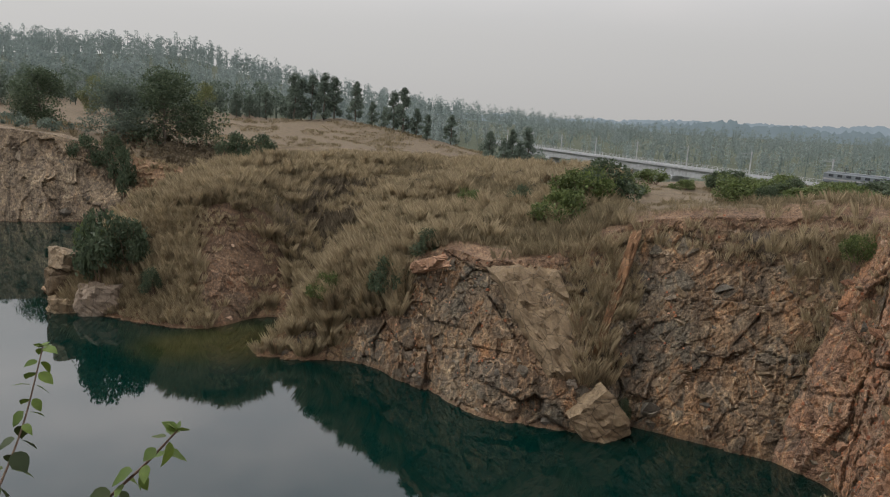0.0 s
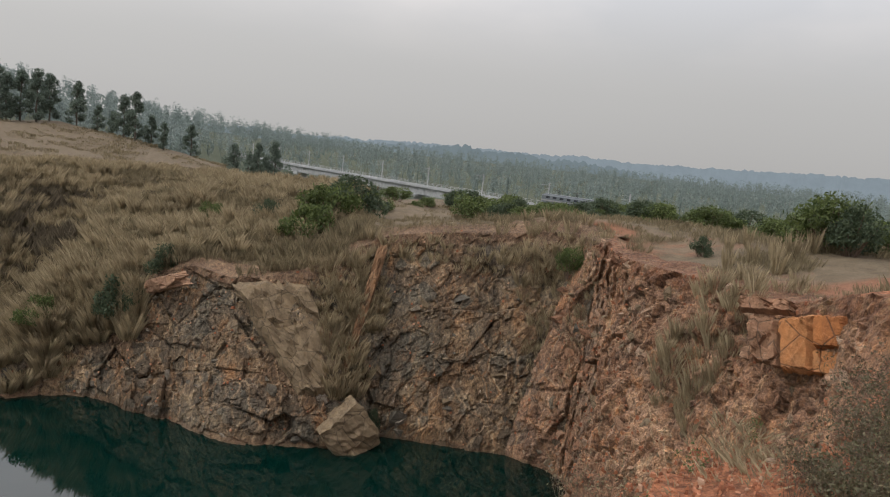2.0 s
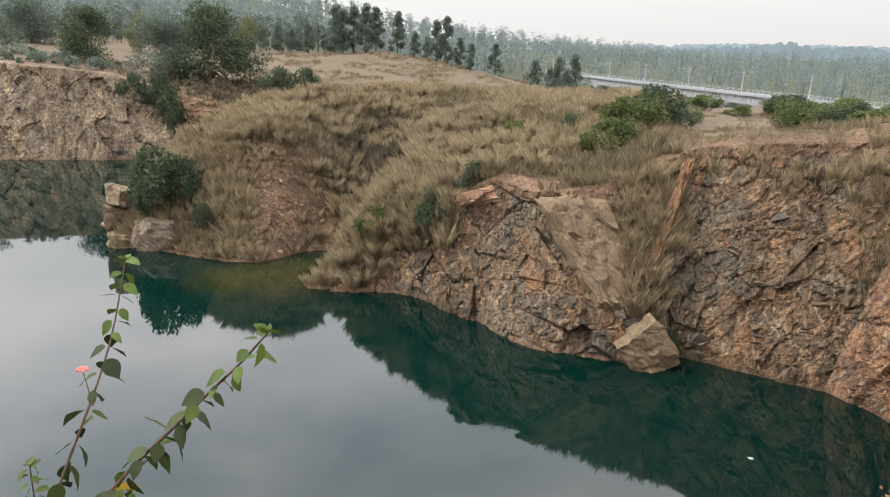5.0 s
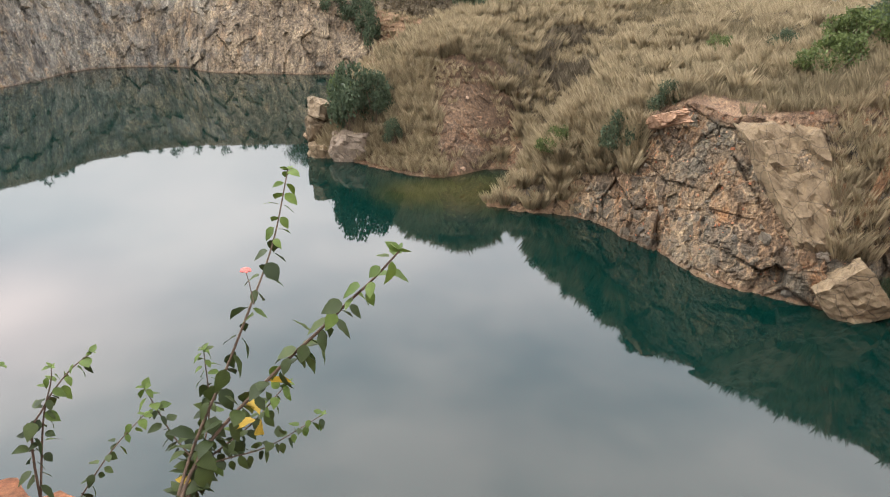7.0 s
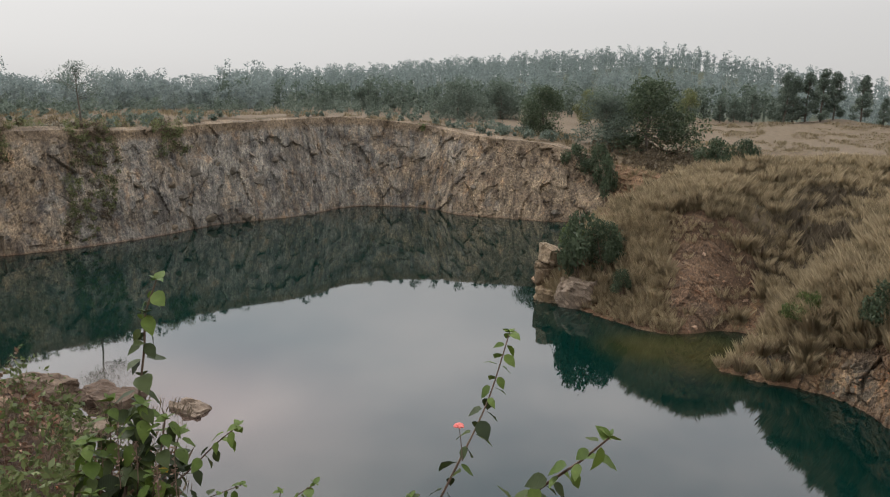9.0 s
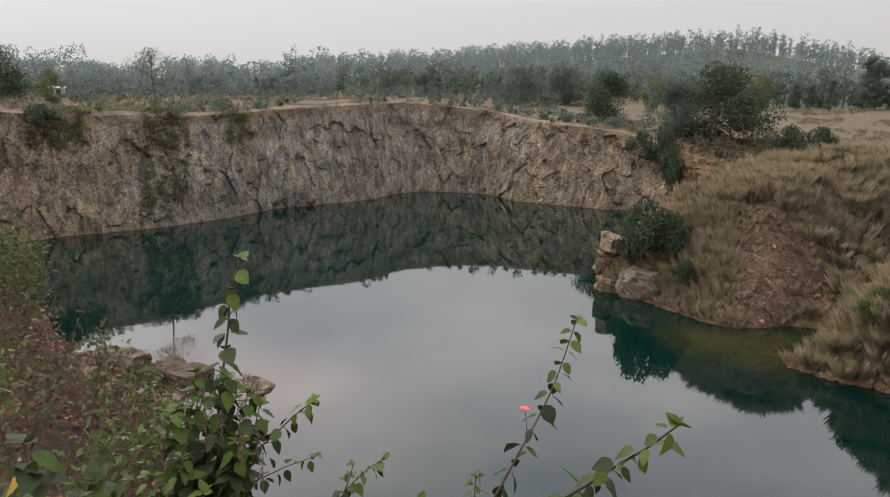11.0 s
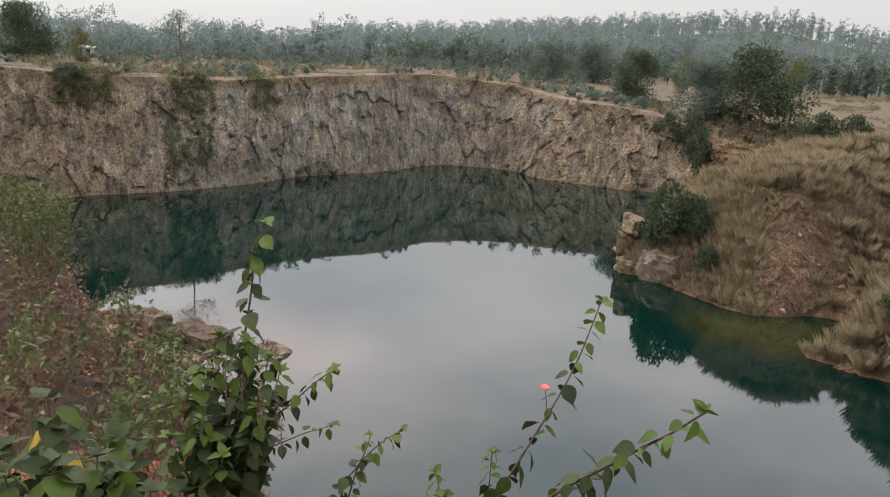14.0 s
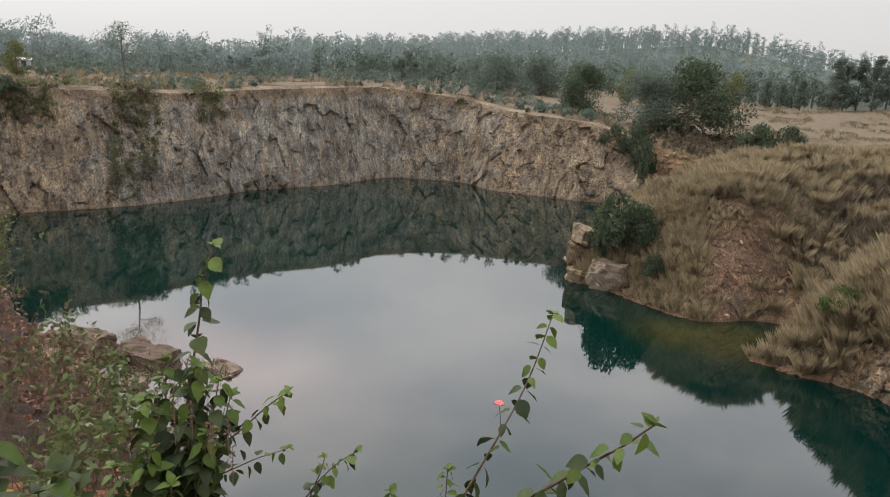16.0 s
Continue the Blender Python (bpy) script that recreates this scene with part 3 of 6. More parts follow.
def build_ground():
    turns, rings = 720, 320
    ang = np.linspace(0, 2 * np.pi, turns, endpoint=False)
    rad = np.concatenate([[0.02], np.geomspace(0.3, 4500, rings - 1)])
    a, r = np.meshgrid(ang, rad, indexing="ij")
    p = np.column_stack([(np.sin(a) * r).ravel(), (np.cos(a) * r).ravel()])
    z = land(p)
    near = np.hypot(p[:, 0] + 20, p[:, 1] - 45) < 120
    d = np.full(len(p), 50.0)
    d[near] = signed(p[near], BRINK)
    k = np.clip((d - 0.3) / 1.2, 0, 1)
    z = np.where(d < 50, -5 + (z + 5) * k * k * (3 - 2 * k), z)
    bearing, dist = np.degrees(np.arctan2(p[:, 0], p[:, 1])), np.hypot(p[:, 0], p[:, 1])
    # the worked-out pit in the bare field
    for bx, by, br in ((*polar(-13, 112.5), 2.6), (*polar(-7, 114), 1.4), (*polar(-4.5, 110), 1.4)):
        q = np.hypot((p[:, 0] - bx) * 0.5, p[:, 1] - by) / br
        z = z - 0.75 * br * np.clip((1.25 - q) * 2, 0, 1) * (dist > 90)
    red = near_any(p, [(5, 4, 3.5), (8, 6, 3), (-5, 1.5, 3), (-10, 2, 4), (19, 13, 4), (21, 31, 2), polar(4.5, 46) + (2.5,), polar(-18.5, 51) + (2.0,), polar(-16, 52) + (2.0,), polar(-13.5, 52) + (2.0,), (16, 22, 3)])
    red = np.maximum(red, 0.42 * near_any(p, [(22, 28, 7), (21, 36, 6), (19, 18, 4)]))
    red = np.maximum(red, 0.3 * near_any(p, [polar(-64, 118) + (26,), polar(-50, 128) + (22,)]))
    green = np.clip((dist - 190) / 60, 0, 0.7) + near_any(p, [polar(-66, 92) + (10,), polar(-52, 100) + (5,)]) * 0.5
    green = green + 0.32 * near_any(p, [(-12, 60, 14), (-4, 62, 14), (4, 60, 12)])
    green = np.where((bearing > 5) & (bearing < 75), np.maximum(green, np.clip((dist - 60) / 40, 0, 0.6)), green)
    ob = quick_mesh("ground", np.column_stack([p, z]), grid_faces(turns, rings, True), GROUND, True, {"red": red, "green": green})
    return tagged(ob, "dry quarry ground with straw, red soil and scrub", "ground", kind="structure")


build_ground()


# ---- the lake ----
def build_water():
    xs, ys = np.linspace(-86, 24, 111), np.linspace(-2, 92, 95)
    gx, gy = np.meshgrid(xs, ys, indexing="ij")
    p = np.column_stack([gx.ravel(), gy.ravel()])
    shallow = np.clip(near_any(p, [(-12.5, 42.5, 3.6), (-15.5, 41.0, 2.5), (-34, 16, 4)]) * 0.8, 0, 1)
    ob = quick_mesh("water", np.column_stack([p, np.zeros(len(p))]), grid_faces(111, 95), WATER, True, {"shallow": shallow, "silt": np.clip(1 - np.hypot(p[:, 0] + 31, (p[:, 1] - 17) * 1.3) / 15, 0, 1) ** 1.5})
    return tagged(ob, "still dark green quarry lake mirroring the sky", "water", kind="structure")


build_water()


# ---- cliffs and banks ----
def build_bank(name, rows, material, step, rows_up, rough, bulge, warm, soil, label, lip=3.0, seed=1, dip_turn=8.5, joints=1.0):
    """A rock face lofted from the foot at the water to the brink, then a lip over the land. rough: relief in metres at large, middle and small cells."""
    line = smooth_line(rows, 24)
    seg = np.concatenate([[0], np.cumsum(np.hypot(*np.diff((line[:, :2] + line[:, 2:4]) / 2, axis=0).T))])
    n = max(8, int(seg[-1] / step))
    u = np.linspace(0, seg[-1], n)
    L = np.column_stack([np.interp(u, seg, line[:, k]) for k in range(5)])
    foot, brink, top = L[:, :2], L[:, 2:4], L[:, 4]
    out = brink - foot
    out = out / (np.linalg.norm(out, axis=1)[:, None] + 1e-9)
    v = np.linspace(0, 1, rows_up)
    pts, ups = [], []
    below = [(-1.6, -3.0), (-0.5, -1.2)]
    for h, z in below:
        pts.append(np.column_stack([foot + out * h, np.full(n, z)]))
        ups.append(np.zeros(n))
    for k in v:
        f = k ** bulge
        xy = foot + (brink - foot) * f
        pts.append(np.column_stack([xy, -0.35 + (top + 0.35) * k]))
        ups.append(np.full(n, k))
    for k in (0.08, 0.18, 0.3, 0.45, 0.65, 0.85, 1.0):
        xy = brink + out * lip * k
        z = land(xy)
        w = min(1.0, k * 3)
        pts.append(np.column_stack([xy, top * (1 - w) + (z + 0.10 - 0.5 * k ** 4) * w]))
        ups.append(np.full(n, 1.0 + k))
    P = np.stack(pts, 1)
    up = np.stack(ups, 1)
    m = P.shape[1]
    flat = P.reshape(-1, 3)
    # the bedding dips to one side, and the blocks are drawn out along it
    dip = np.where((flat[:, 0] < dip_turn)[:, None], (0.66, 0.1, -0.74), (-0.62, 0.1, -0.78))
    stretch = 0.26
    if dip_turn > 1e3:
        dip, stretch = np.array((0.04, 0.03, -0.999)), 0.5
    run = (flat * dip).sum(1)
    lean = flat - dip * (run * stretch)[:, None]
    big, own_big, gap_big = blocks(lean, 2.3, seed, 0.5)
    mid, own_mid, gap_mid = blocks(lean + 0.15 * soft_noise(flat, 1.0, seed + 3)[:, None], 0.9, seed + 11, 0.6)
    small, own_small, gap_small = blocks(lean, 0.42, seed + 23, 0.8)
    rel = rough[0] * big + rough[1] * mid + rough[2] * small + 0.3 * rough[2] * facets(lean, 0.19, seed + 31, 1.0) + 0.8 * rough[0] * soft_noise(flat, 5, seed + 5)
    # open joints between the blocks
    crack = np.maximum(np.clip(1 - gap_big / 0.06, 0, 1), 0.7 * np.clip(1 - gap_mid / 0.05, 0, 1) * (soft_noise(flat, 1.7, seed + 41) > 0.0)) * joints
    rel = rel - 0.5 * rough[2] * crack
    tone = 0.30 * own_big + 0.42 * own_mid + 0.28 * own_small
    # the relief dies down towards the joins between stretches
    rel = rel * np.repeat(np.clip(np.minimum(u, u[-1] - u) / 1.6, 0.3, 1), m)
    face = np.clip(up.ravel() * 12, 0, 1) * np.clip((1.03 - up.ravel()) * 12, 0, 1)
    nrm = np.repeat(np.column_stack([-out, np.full(n, 0.35)]), m, 0)
    flat = flat + nrm * (rel * (0.25 + 0.75 * face) * np.where(up.ravel() > 1.05, 0.25, 1.0))[:, None]
    w = np.repeat(np.interp(u / u[-1], np.linspace(0, 1, len(warm)), warm), m)
    s = np.clip((up.ravel() - 1 + soil[0]) / max(soil[0], 0.01), 0, 1) * 0.9 + soil[1]
    ob = quick_mesh(name, flat, grid_faces(n, m), material, False, {"warm": w, "soil": s, "tone": tone, "block": own_mid, "crack": crack})
    return tagged(ob, label, "cliff", kind="structure")


NEAR_CLIFF = build_bank("cliff_near", SPIT[-2:-1] + NEAR, ROCK_GREY, 0.09, 140, (0.6, 0.26, 0.13), 1.15, (0.1, 0.22, 0.25, 0.4), (0.14, -0.05),
                        "fractured grey-brown quarry rock face above the water", seed=3)
RIGHT_CLIFF = build_bank("cliff_right", [(16.4, 29.9, 19.9, 30.4, 11.4), (17.1, 28.9, 19.9, 29.3, 11.5)] + RIGHT, ROCK_RED, 0.07, 150, (0.7, 0.32, 0.2), 1.4, (0.3, 0.5, 0.7, 0.95), (0.12, -0.05),
                         "weathered pinkish red quarry rock face with ledges", seed=8)
SPIT_BANK = build_bank("bank_spit", POINT[-2:-1] + SPIT, ROCK_SOIL, 0.2, 40, (0.5, 0.3, 0.15), 0.9, (0.5, 0.4), (0.6, 0.1), "low earthy spit with dry grass by the water", seed=14)
LEDGE_BANK = build_bank("bank_ledge", RIGHT[-2:-1] + LEDGE, ROCK_LEDGE, 0.06, 120, (0.15, 0.16, 0.11), 0.8, (0.8, 0.8), (0.3, 0.35), "red gravel ledge falling steeply to the lake", 2.5, seed=21)
LEFT_BANK = build_bank("bank_left", BANK, ROCK_BANK, 0.12, 80, (0.15, 0.16, 0.11), 0.9, (0.7, 0.6), (0.4, 0.35), "red stony bank falling to the lake", seed=27)
FAR_CLIFF = build_bank("cliff_far", FAR, ROCK_FAR, 0.22, 90, (0.8, 0.24, 0.1), 1.1, (0.6, 0.5, 0.1, 0.0, 0.05, 0.1, 0.35, 0.8, 0.9), (0.22, -0.05), "tall grey and ochre quarry wall across the lake", 4.0, seed=33, dip_turn=1e4, joints=0.15)
BACK_BANK = build_bank("bank_back", BACK, ROCK_SOIL, 0.4, 40, (0.8, 0.5, 0.2), 1.0, (0.5, 0.5), (0.4, 0.1), "earth bank behind the headland", seed=41)
POINT_BANK = build_bank("bank_headland", POINT, ROCK_POINT, 0.12, 80, (0.3, 0.16, 0.1), 0.85, (0.2, 0.3), (0.5, 0.2), "brown earthy headland slope with scree and grass", seed=47)


# ---- shapes for plants, stones and beams ----
def tube(points, radii, sides=6):
    """Vertices and quads of a tapered tube along points."""
    pts = np.asarray(points, float)
    verts, faces = [], []
    for i, p in enumerate(pts):
        d = pts[min(i + 1, len(pts) - 1)] - pts[max(i - 1, 0)]
        d = d / (np.linalg.norm(d) + 1e-9)
        a = np.cross(d, (0.31, 0.87, 0.39))
        a = a / (np.linalg.norm(a) + 1e-9)
        b = np.cross(d, a)
        for k in range(sides):
            t = 2 * math.pi * k / sides
            verts.append(p + radii[i] * (math.cos(t) * a + math.sin(t) * b))
    for i in range(len(pts) - 1):
        for k in range(sides):
            q, r = i * sides + k, i * sides + (k + 1) % sides
            faces.append((q, r, r + sides, q + sides))
    return np.array(verts), np.array(faces, int)


def gather(pieces):
    """Joins (verts, faces) pairs."""
    vs, fs, n = [], [], 0
    for v, f in pieces:
        vs.append(v)
        fs.append(f + n)
        n += len(v)
    return np.vstack(vs), np.vstack(fs)


def leaf_cards(centres, size, rng, flat=0.0, simple=False):
    """A small pointed leaf or sprig at each centre, turned at random."""
    n = len(centres)
    a = rng.normal(size=(n, 3))
    a[:, 2] *= 1 - flat
    a /= np.linalg.norm(a, axis=1)[:, None]
    b = np.cross(a, rng.normal(size=(n, 3)))
    b /= np.linalg.norm(b, axis=1)[:, None] + 1e-9
    s = (size * rng.uniform(0.6, 1.35, n))[:, None]
    if simple:
        v = np.stack([centres - a * s, centres + b * s * 0.8, centres + a * s], 1).reshape(-1, 3)
        return v, np.arange(3 * n).reshape(-1, 3)
    v = np.stack([centres - a * s, centres + b * s * 0.45 - a * s * 0.1, centres + a * s, centres - b * s * 0.45 + a * s * 0.15], 1).reshape(-1, 3)
    return v, np.arange(4 * n).reshape(-1, 4)


def crown_points(rng, blobs, per, spread):
    """Leaf places in clumps: blobs (x, y, z, radius), leaves thicker towards each clump's outside."""
    out = []
    for x, y, z, r in blobs:
        d = rng.normal(size=(per, 3))
        d /= np.linalg.norm(d, axis=1)[:, None]
        q = d * (r * rng.uniform(0.35, 1.0, per) ** 0.6)[:, None] * (1, 1, spread)
        out.append(q + (x, y, z) + rng.normal(size=(per, 3)) * r * 0.12)
    return np.vstack(out)


def make_tree(name, height, width, bare, blobs, per, leaf, material, seed, label, category="tree", slim=1.0, low=0.2):
    """A tree at the origin: tapered trunk with limbs, and a crown of leaf clumps. bare: share of the height with no leaves."""
    rng = np.random.default_rng(seed)
    root = empty(name, (0, 0, 0), label, category)
    top = height * 0.93
    wander = np.cumsum(rng.normal(size=(7, 2)) * height * 0.012, 0)
    line = np.column_stack([wander - wander[0], np.linspace(-0.4, top, 7)])
    rad = np.linspace(height * 0.022, height * 0.004, 7) * slim
    pieces, clumps = [tube(line, rad, 7)], []
    for k in range(blobs):
        h = bare + (1 - bare) * (k + 0.6) / blobs
        z = h * height
        reach = width * 0.5 * math.sin(math.pi * (low + (0.97 - low) * (h - bare) / (1 - bare))) * rng.uniform(0.35, 1.05)
        t = rng.uniform(0, 2 * math.pi)
        at = np.array([math.cos(t) * reach, math.sin(t) * reach, z])
        foot = np.array([np.interp(z * 0.82, line[:, 2], line[:, i]) for i in (0, 1)] + [z * 0.82])
        mid = (foot + at) / 2 + (0, 0, -0.06 * height * 0.3)
        pieces.append(tube([foot, mid, at], [height * 0.007 * slim, height * 0.005 * slim, height * 0.002], 5))
        clumps.append((*at, width * rng.uniform(0.16, 0.3)))
    quick_mesh("trunk", *gather(pieces), BARK, True, parent=root)
    quick_mesh("crown", *leaf_cards(crown_points(rng, clumps, per, 0.75), leaf, rng), material, parent=root)
    return root


def make_bush(name, height, width, per, leaf, material, seed, label, category="bush"):
    rng = np.random.default_rng(seed)
    root = empty(name, (0, 0, 0), label, category)
    stems, clumps = [], []
    for k in range(14):
        t, r = rng.uniform(0, 2 * math.pi), width * 0.42 * math.sqrt(rng.uniform(0, 1))
        z = height * rng.uniform(0.3, 0.88) * (1 - 0.5 * (r / (width * 0.5)) ** 2)
        at = np.array([math.cos(t) * r, math.sin(t) * r, z])
        stems.append(tube([at * (0.15, 0.15, 0) - (0, 0, 0.15), at * (0.6, 0.6, 0.5), at], [0.03, 0.022, 0.01], 4))
        clumps.append((*at, width * rng.uniform(0.12, 0.2)))
    quick_mesh("stem", *gather(stems), TWIG, True, parent=root)
    pts = crown_points(rng, clumps, per, 0.8)
    pts[:, 2] = np.maximum(pts[:, 2], 0.02)
    quick_mesh("foliage", *leaf_cards(pts, leaf, rng), material, parent=root)
    return root


def scaled(x, y, z, s, turn, sz=None):
    return Matrix.LocRotScale((x, y, z), Euler((0, 0, turn)), (s, s, sz or s))


def put(ob, x, y, z, s, turn, sz=None, label="", group=""):
    c = copy_thing(ob, Matrix())
    c.matrix_basis = scaled(x, y, z, s, turn, sz)
    return tagged(c, label, group=group)


def seed_of(size):
    return np.array([size[0] * 7.3, size[1] * 3.1, size[2] * 5.7])


def rock_shape(rng, size, cuts=9, detail=2):
    """An angular stone: a sphere cut by random planes. size (x, y, z)."""
    bm = bmesh.new()
    bmesh.ops.create_icosphere(bm, subdivisions=detail, radius=1.0)
    for _ in range(cuts):
        n = Vector(rng.normal(size=3)).normalized()
        d = rng.uniform(0.3, 0.62)
        for v in bm.verts:
            over = v.co.dot(n) - d
            if over > 0:
                v.co -= n * over
    for v in bm.verts:
        v.co = Vector((v.co.x * size[0], v.co.y * size[1], v.co.z * size[2])) * 0.85
    if detail > 2:
        bm.normal_update()
        co = np.array([v.co[:] for v in bm.verts])
        rel = 0.10 * facets(co + seed_of(size), 0.9, 3, 1.0) + 0.05 * facets(co + seed_of(size), 0.35, 5, 1.0)
        for v, d in zip(bm.verts, rel * min(size) * 0.7):
            v.co += v.normal * d
    return bm


def block_shape(rng, size):
    """A squarish block with broken corners and stepped faces."""
    bm = bmesh.new()
    bmesh.ops.create_cube(bm, size=1.0)
    bmesh.ops.subdivide_edges(bm, edges=bm.edges[:], cuts=11, use_grid_fill=True)
    for _ in range(9):
        n = Vector(rng.normal(size=3)).normalized()
        d = rng.uniform(0.5, 0.66)
        for v in bm.verts:
            over = v.co.dot(n) - d
            if over > 0:
                v.co -= n * over
    for v in bm.verts:
        v.co = Vector((v.co.x * size[0], v.co.y * size[1], v.co.z * size[2]))
    bm.normal_update()
    co = np.array([v.co[:] for v in bm.verts]) + seed_of(size)
    for v, d in zip(bm.verts, 0.22 * facets(co, 0.9, 3, 1.0) + 0.09 * facets(co, 0.32, 5, 1.0)):
        v.co += v.normal * d
    return bm


def plain_rock(name, stops, joint=0.25):
    mat, nt, b, obj = start(name, 0.85)
    info = nt.nodes.new("ShaderNodeObjectInfo")
    col = ramp_of(nt, math_of(nt, "ADD", math_of(nt, "MULTIPLY", info.outputs["Random"], 0.6), math_of(nt, "MULTIPLY", noise_of(nt, 1.6, 7, 0.7, obj), 0.4)), stops)
    lay = nt.nodes.new("ShaderNodeMapping")
    lay.inputs["Rotation"].default_value = (0.5, 0.6, 0.2)
    lay.inputs["Scale"].default_value = (1.0, 1.0, 0.16)
    nt.links.new(obj, lay.inputs["Vector"])
    col = mixed(nt, 0.7, col, ramp_of(nt, noise_of(nt, 2.4, 8, 0.75, lay.outputs[0]), [(0.34, (0.5, 0.48, 0.46)), (0.5, (1, 1, 1)), (0.66, (1.4, 1.35, 1.25))]), "MULTIPLY")
    crack = math_of(nt, "MULTIPLY", ramp_of(nt, voro(nt, 1.1, obj, "DISTANCE_TO_EDGE"), [(0.0, (1, 1, 1)), (0.025, (0, 0, 0))]), joint * 3)
    col = mixed(nt, crack, col, (0.05, 0.04, 0.03))
    grain = noise_of(nt, 9.0, 8, 0.75, obj)
    col = mixed(nt, 0.6, col, ramp_of(nt, grain, [(0.3, (0.5, 0.5, 0.5)), (0.7, (1.35, 1.35, 1.35))]), "MULTIPLY")
    nt.links.new(col, b.inputs["Base Color"])
    bump(nt, b, math_of(nt, "SUBTRACT", grain, math_of(nt, "MULTIPLY", crack, 0.5)), 0.8, 0.08)
    return mat


BLOCK_GREY = plain_rock("grey_rock_block", [(0.15, (0.085, 0.078, 0.064)), (0.4, (0.14, 0.125, 0.098)), (0.6, (0.20, 0.16, 0.11)), (0.8, (0.27, 0.235, 0.185))])
BLOCK_BROWN = plain_rock("brown_rock_block", [(0.15, (0.10, 0.07, 0.05)), (0.5, (0.16, 0.12, 0.085)), (0.8, (0.22, 0.175, 0.13))])
BLOCK_RED = plain_rock("pink_brown_rock_block", [(0.15, (0.17, 0.085, 0.05)), (0.4, (0.27, 0.15, 0.088)), (0.6, (0.33, 0.205, 0.13)), (0.8, (0.40, 0.29, 0.20))])
BLOCK_ORANGE = plain_rock("rust_orange_rock_block", [(0.15, (0.14, 0.078, 0.042)), (0.5, (0.225, 0.125, 0.065)), (0.8, (0.30, 0.20, 0.115))])
BLOCK_TAN = plain_rock("tan_rock_block", [(0.15, (0.12, 0.088, 0.054)), (0.5, (0.195, 0.145, 0.088)), (0.8, (0.27, 0.21, 0.14))])


# ---- boulders ----
def boulder(name, at, size, turn, seed, material, label, tilt=(0, 0), blocky=True):
    rng = np.random.default_rng(seed)
    ob = part(name, block_shape(rng, size) if blocky else rock_shape(rng, size, 9, 4), material, None)
    ob.matrix_basis = Matrix.Translation(at) @ Euler((radians(tilt[0]), radians(tilt[1]), radians(turn))).to_matrix().to_4x4()
    return tagged(ob, label, "boulder")


boulder("boulder", (-25.6, 47.2, 0.2), (3.2, 2.4, 1.5), 20, 1, BLOCK_TAN, "flat tan ledge rock at the headland's foot")
boulder("boulder", (-26.9, 48.0, 1.55), (1.7, 1.9, 2.5), 35, 2, BLOCK_TAN, "upright tan block of rock on the headland point", (4, -6))
boulder("boulder", (-26.5, 48.3, 3.35), (1.8, 1.8, 1.3), 60, 3, BLOCK_TAN, "tan rock perched on the headland point", (8, 6))
boulder("boulder", (-23.4, 46.6, 0.9), (2.8, 2.0, 2.4), 10, 4, BLOCK_BROWN, "layered brown rock at the headland's foot")
boulder("boulder", (8.5, 31.8, 0.7), (2.3, 1.7, 2.6), 15, 5, BLOCK_TAN, "pale tan boulder leaning at the cliff's foot", (-12, -38))
boulder("boulder", (-37.3, 13.4, 0.25), (3.4, 2.0, 1.5), 25, 6, BLOCK_BROWN, "brown boulder in the shallows")
boulder("boulder", (-33.8, 15.4, 0.1), (3.4, 1.8, 0.9), 15, 7, BLOCK_BROWN, "low brown rock in the shallows")
boulder("boulder", (-29.8, 17.6, 0.0), (2.0, 1.2, 0.35), 10, 8, BLOCK_BROWN, "flat wet rock barely above the water")
boulder("boulder", (-31.8, 13.0, 0.0), (3.0, 1.4, 0.5), 40, 9, BLOCK_BROWN, "flat brown rock shelf at the shore")

# ---- trees that stand alone ----
TALL = [make_tree("tree", 11, 4.4, 0.1, 22, 300, 0.175, SAL, 50 + k, "slender dark green tree on the dry field", low=0.4) for k in range(3)]
ROUND = [make_tree("tree", 9, 10, 0.08, 28, 430, 0.185, SCRUB_DARK if k == 0 else SAL, 60 + k, "broad dark green tree at the field's edge") for k in range(2)]
YOUNG = make_tree("tree", 7, 5.5, 0.1, 16, 300, 0.16, YELLOW_LEAF, 70, "yellow-green tree at the field's edge")
LONE = make_tree("tree", 9.3, 6.0, 0.55, 14, 150, 0.11, SAL, 71, "thin bare-stemmed tree on the quarry brink", slim=0.8)

used = set()


def stand(proto, bearing, dist, height, turn, base_h, wide=1.0, group="", label=""):
    x, y = polar(bearing, dist)
    s = height / base_h
    if proto in used:
        return put(proto, x, y, land_z(x, y) - 0.1, s * wide, turn, s, label, group)
    used.add(proto)
    proto.matrix_basis = scaled(x, y, land_z(x, y) - 0.1, s * wide, turn, s)
    return tagged(proto, label, group=group)


rows_of_trees = [(-12.2, 161, 10.0), (-11.6, 164, 9.2), (-10.8, 165, 10.0), (-9.8, 162, 10.2), (-9.0, 164, 9.2), (-7.3, 166, 9.0), (-5.9, 160, 5.2), (-4.2, 158, 8.4), (-3.4, 156, 9.6),
                 (-4.9, 168, 5.0), (-1.4, 152, 5.5), (0.6, 156, 6.4), (-2.3, 158, 6.0), (3.8, 142, 5.6), (5.7, 140, 7.4), (6.9, 142, 8.4), (5.0, 137, 5.0), (8.3, 132, 4.6), (6.3, 136, 5.8)]
for k, (b, d, h) in enumerate(rows_of_trees):
    stand(TALL[k % 3], b, d, h, k * 1.7, 11, 1.15 if h < 7 else 1.0, "slender trees on the field's edge")
for k, (b, d, h) in enumerate([(-16.6, 165, 5.6), (-15.6, 166, 5.0), (-14.3, 163, 6.2)]):
    stand(TALL[(k + 1) % 3], b, d, h, k * 2.1, 11, 1.1, "slender trees on the field's edge")
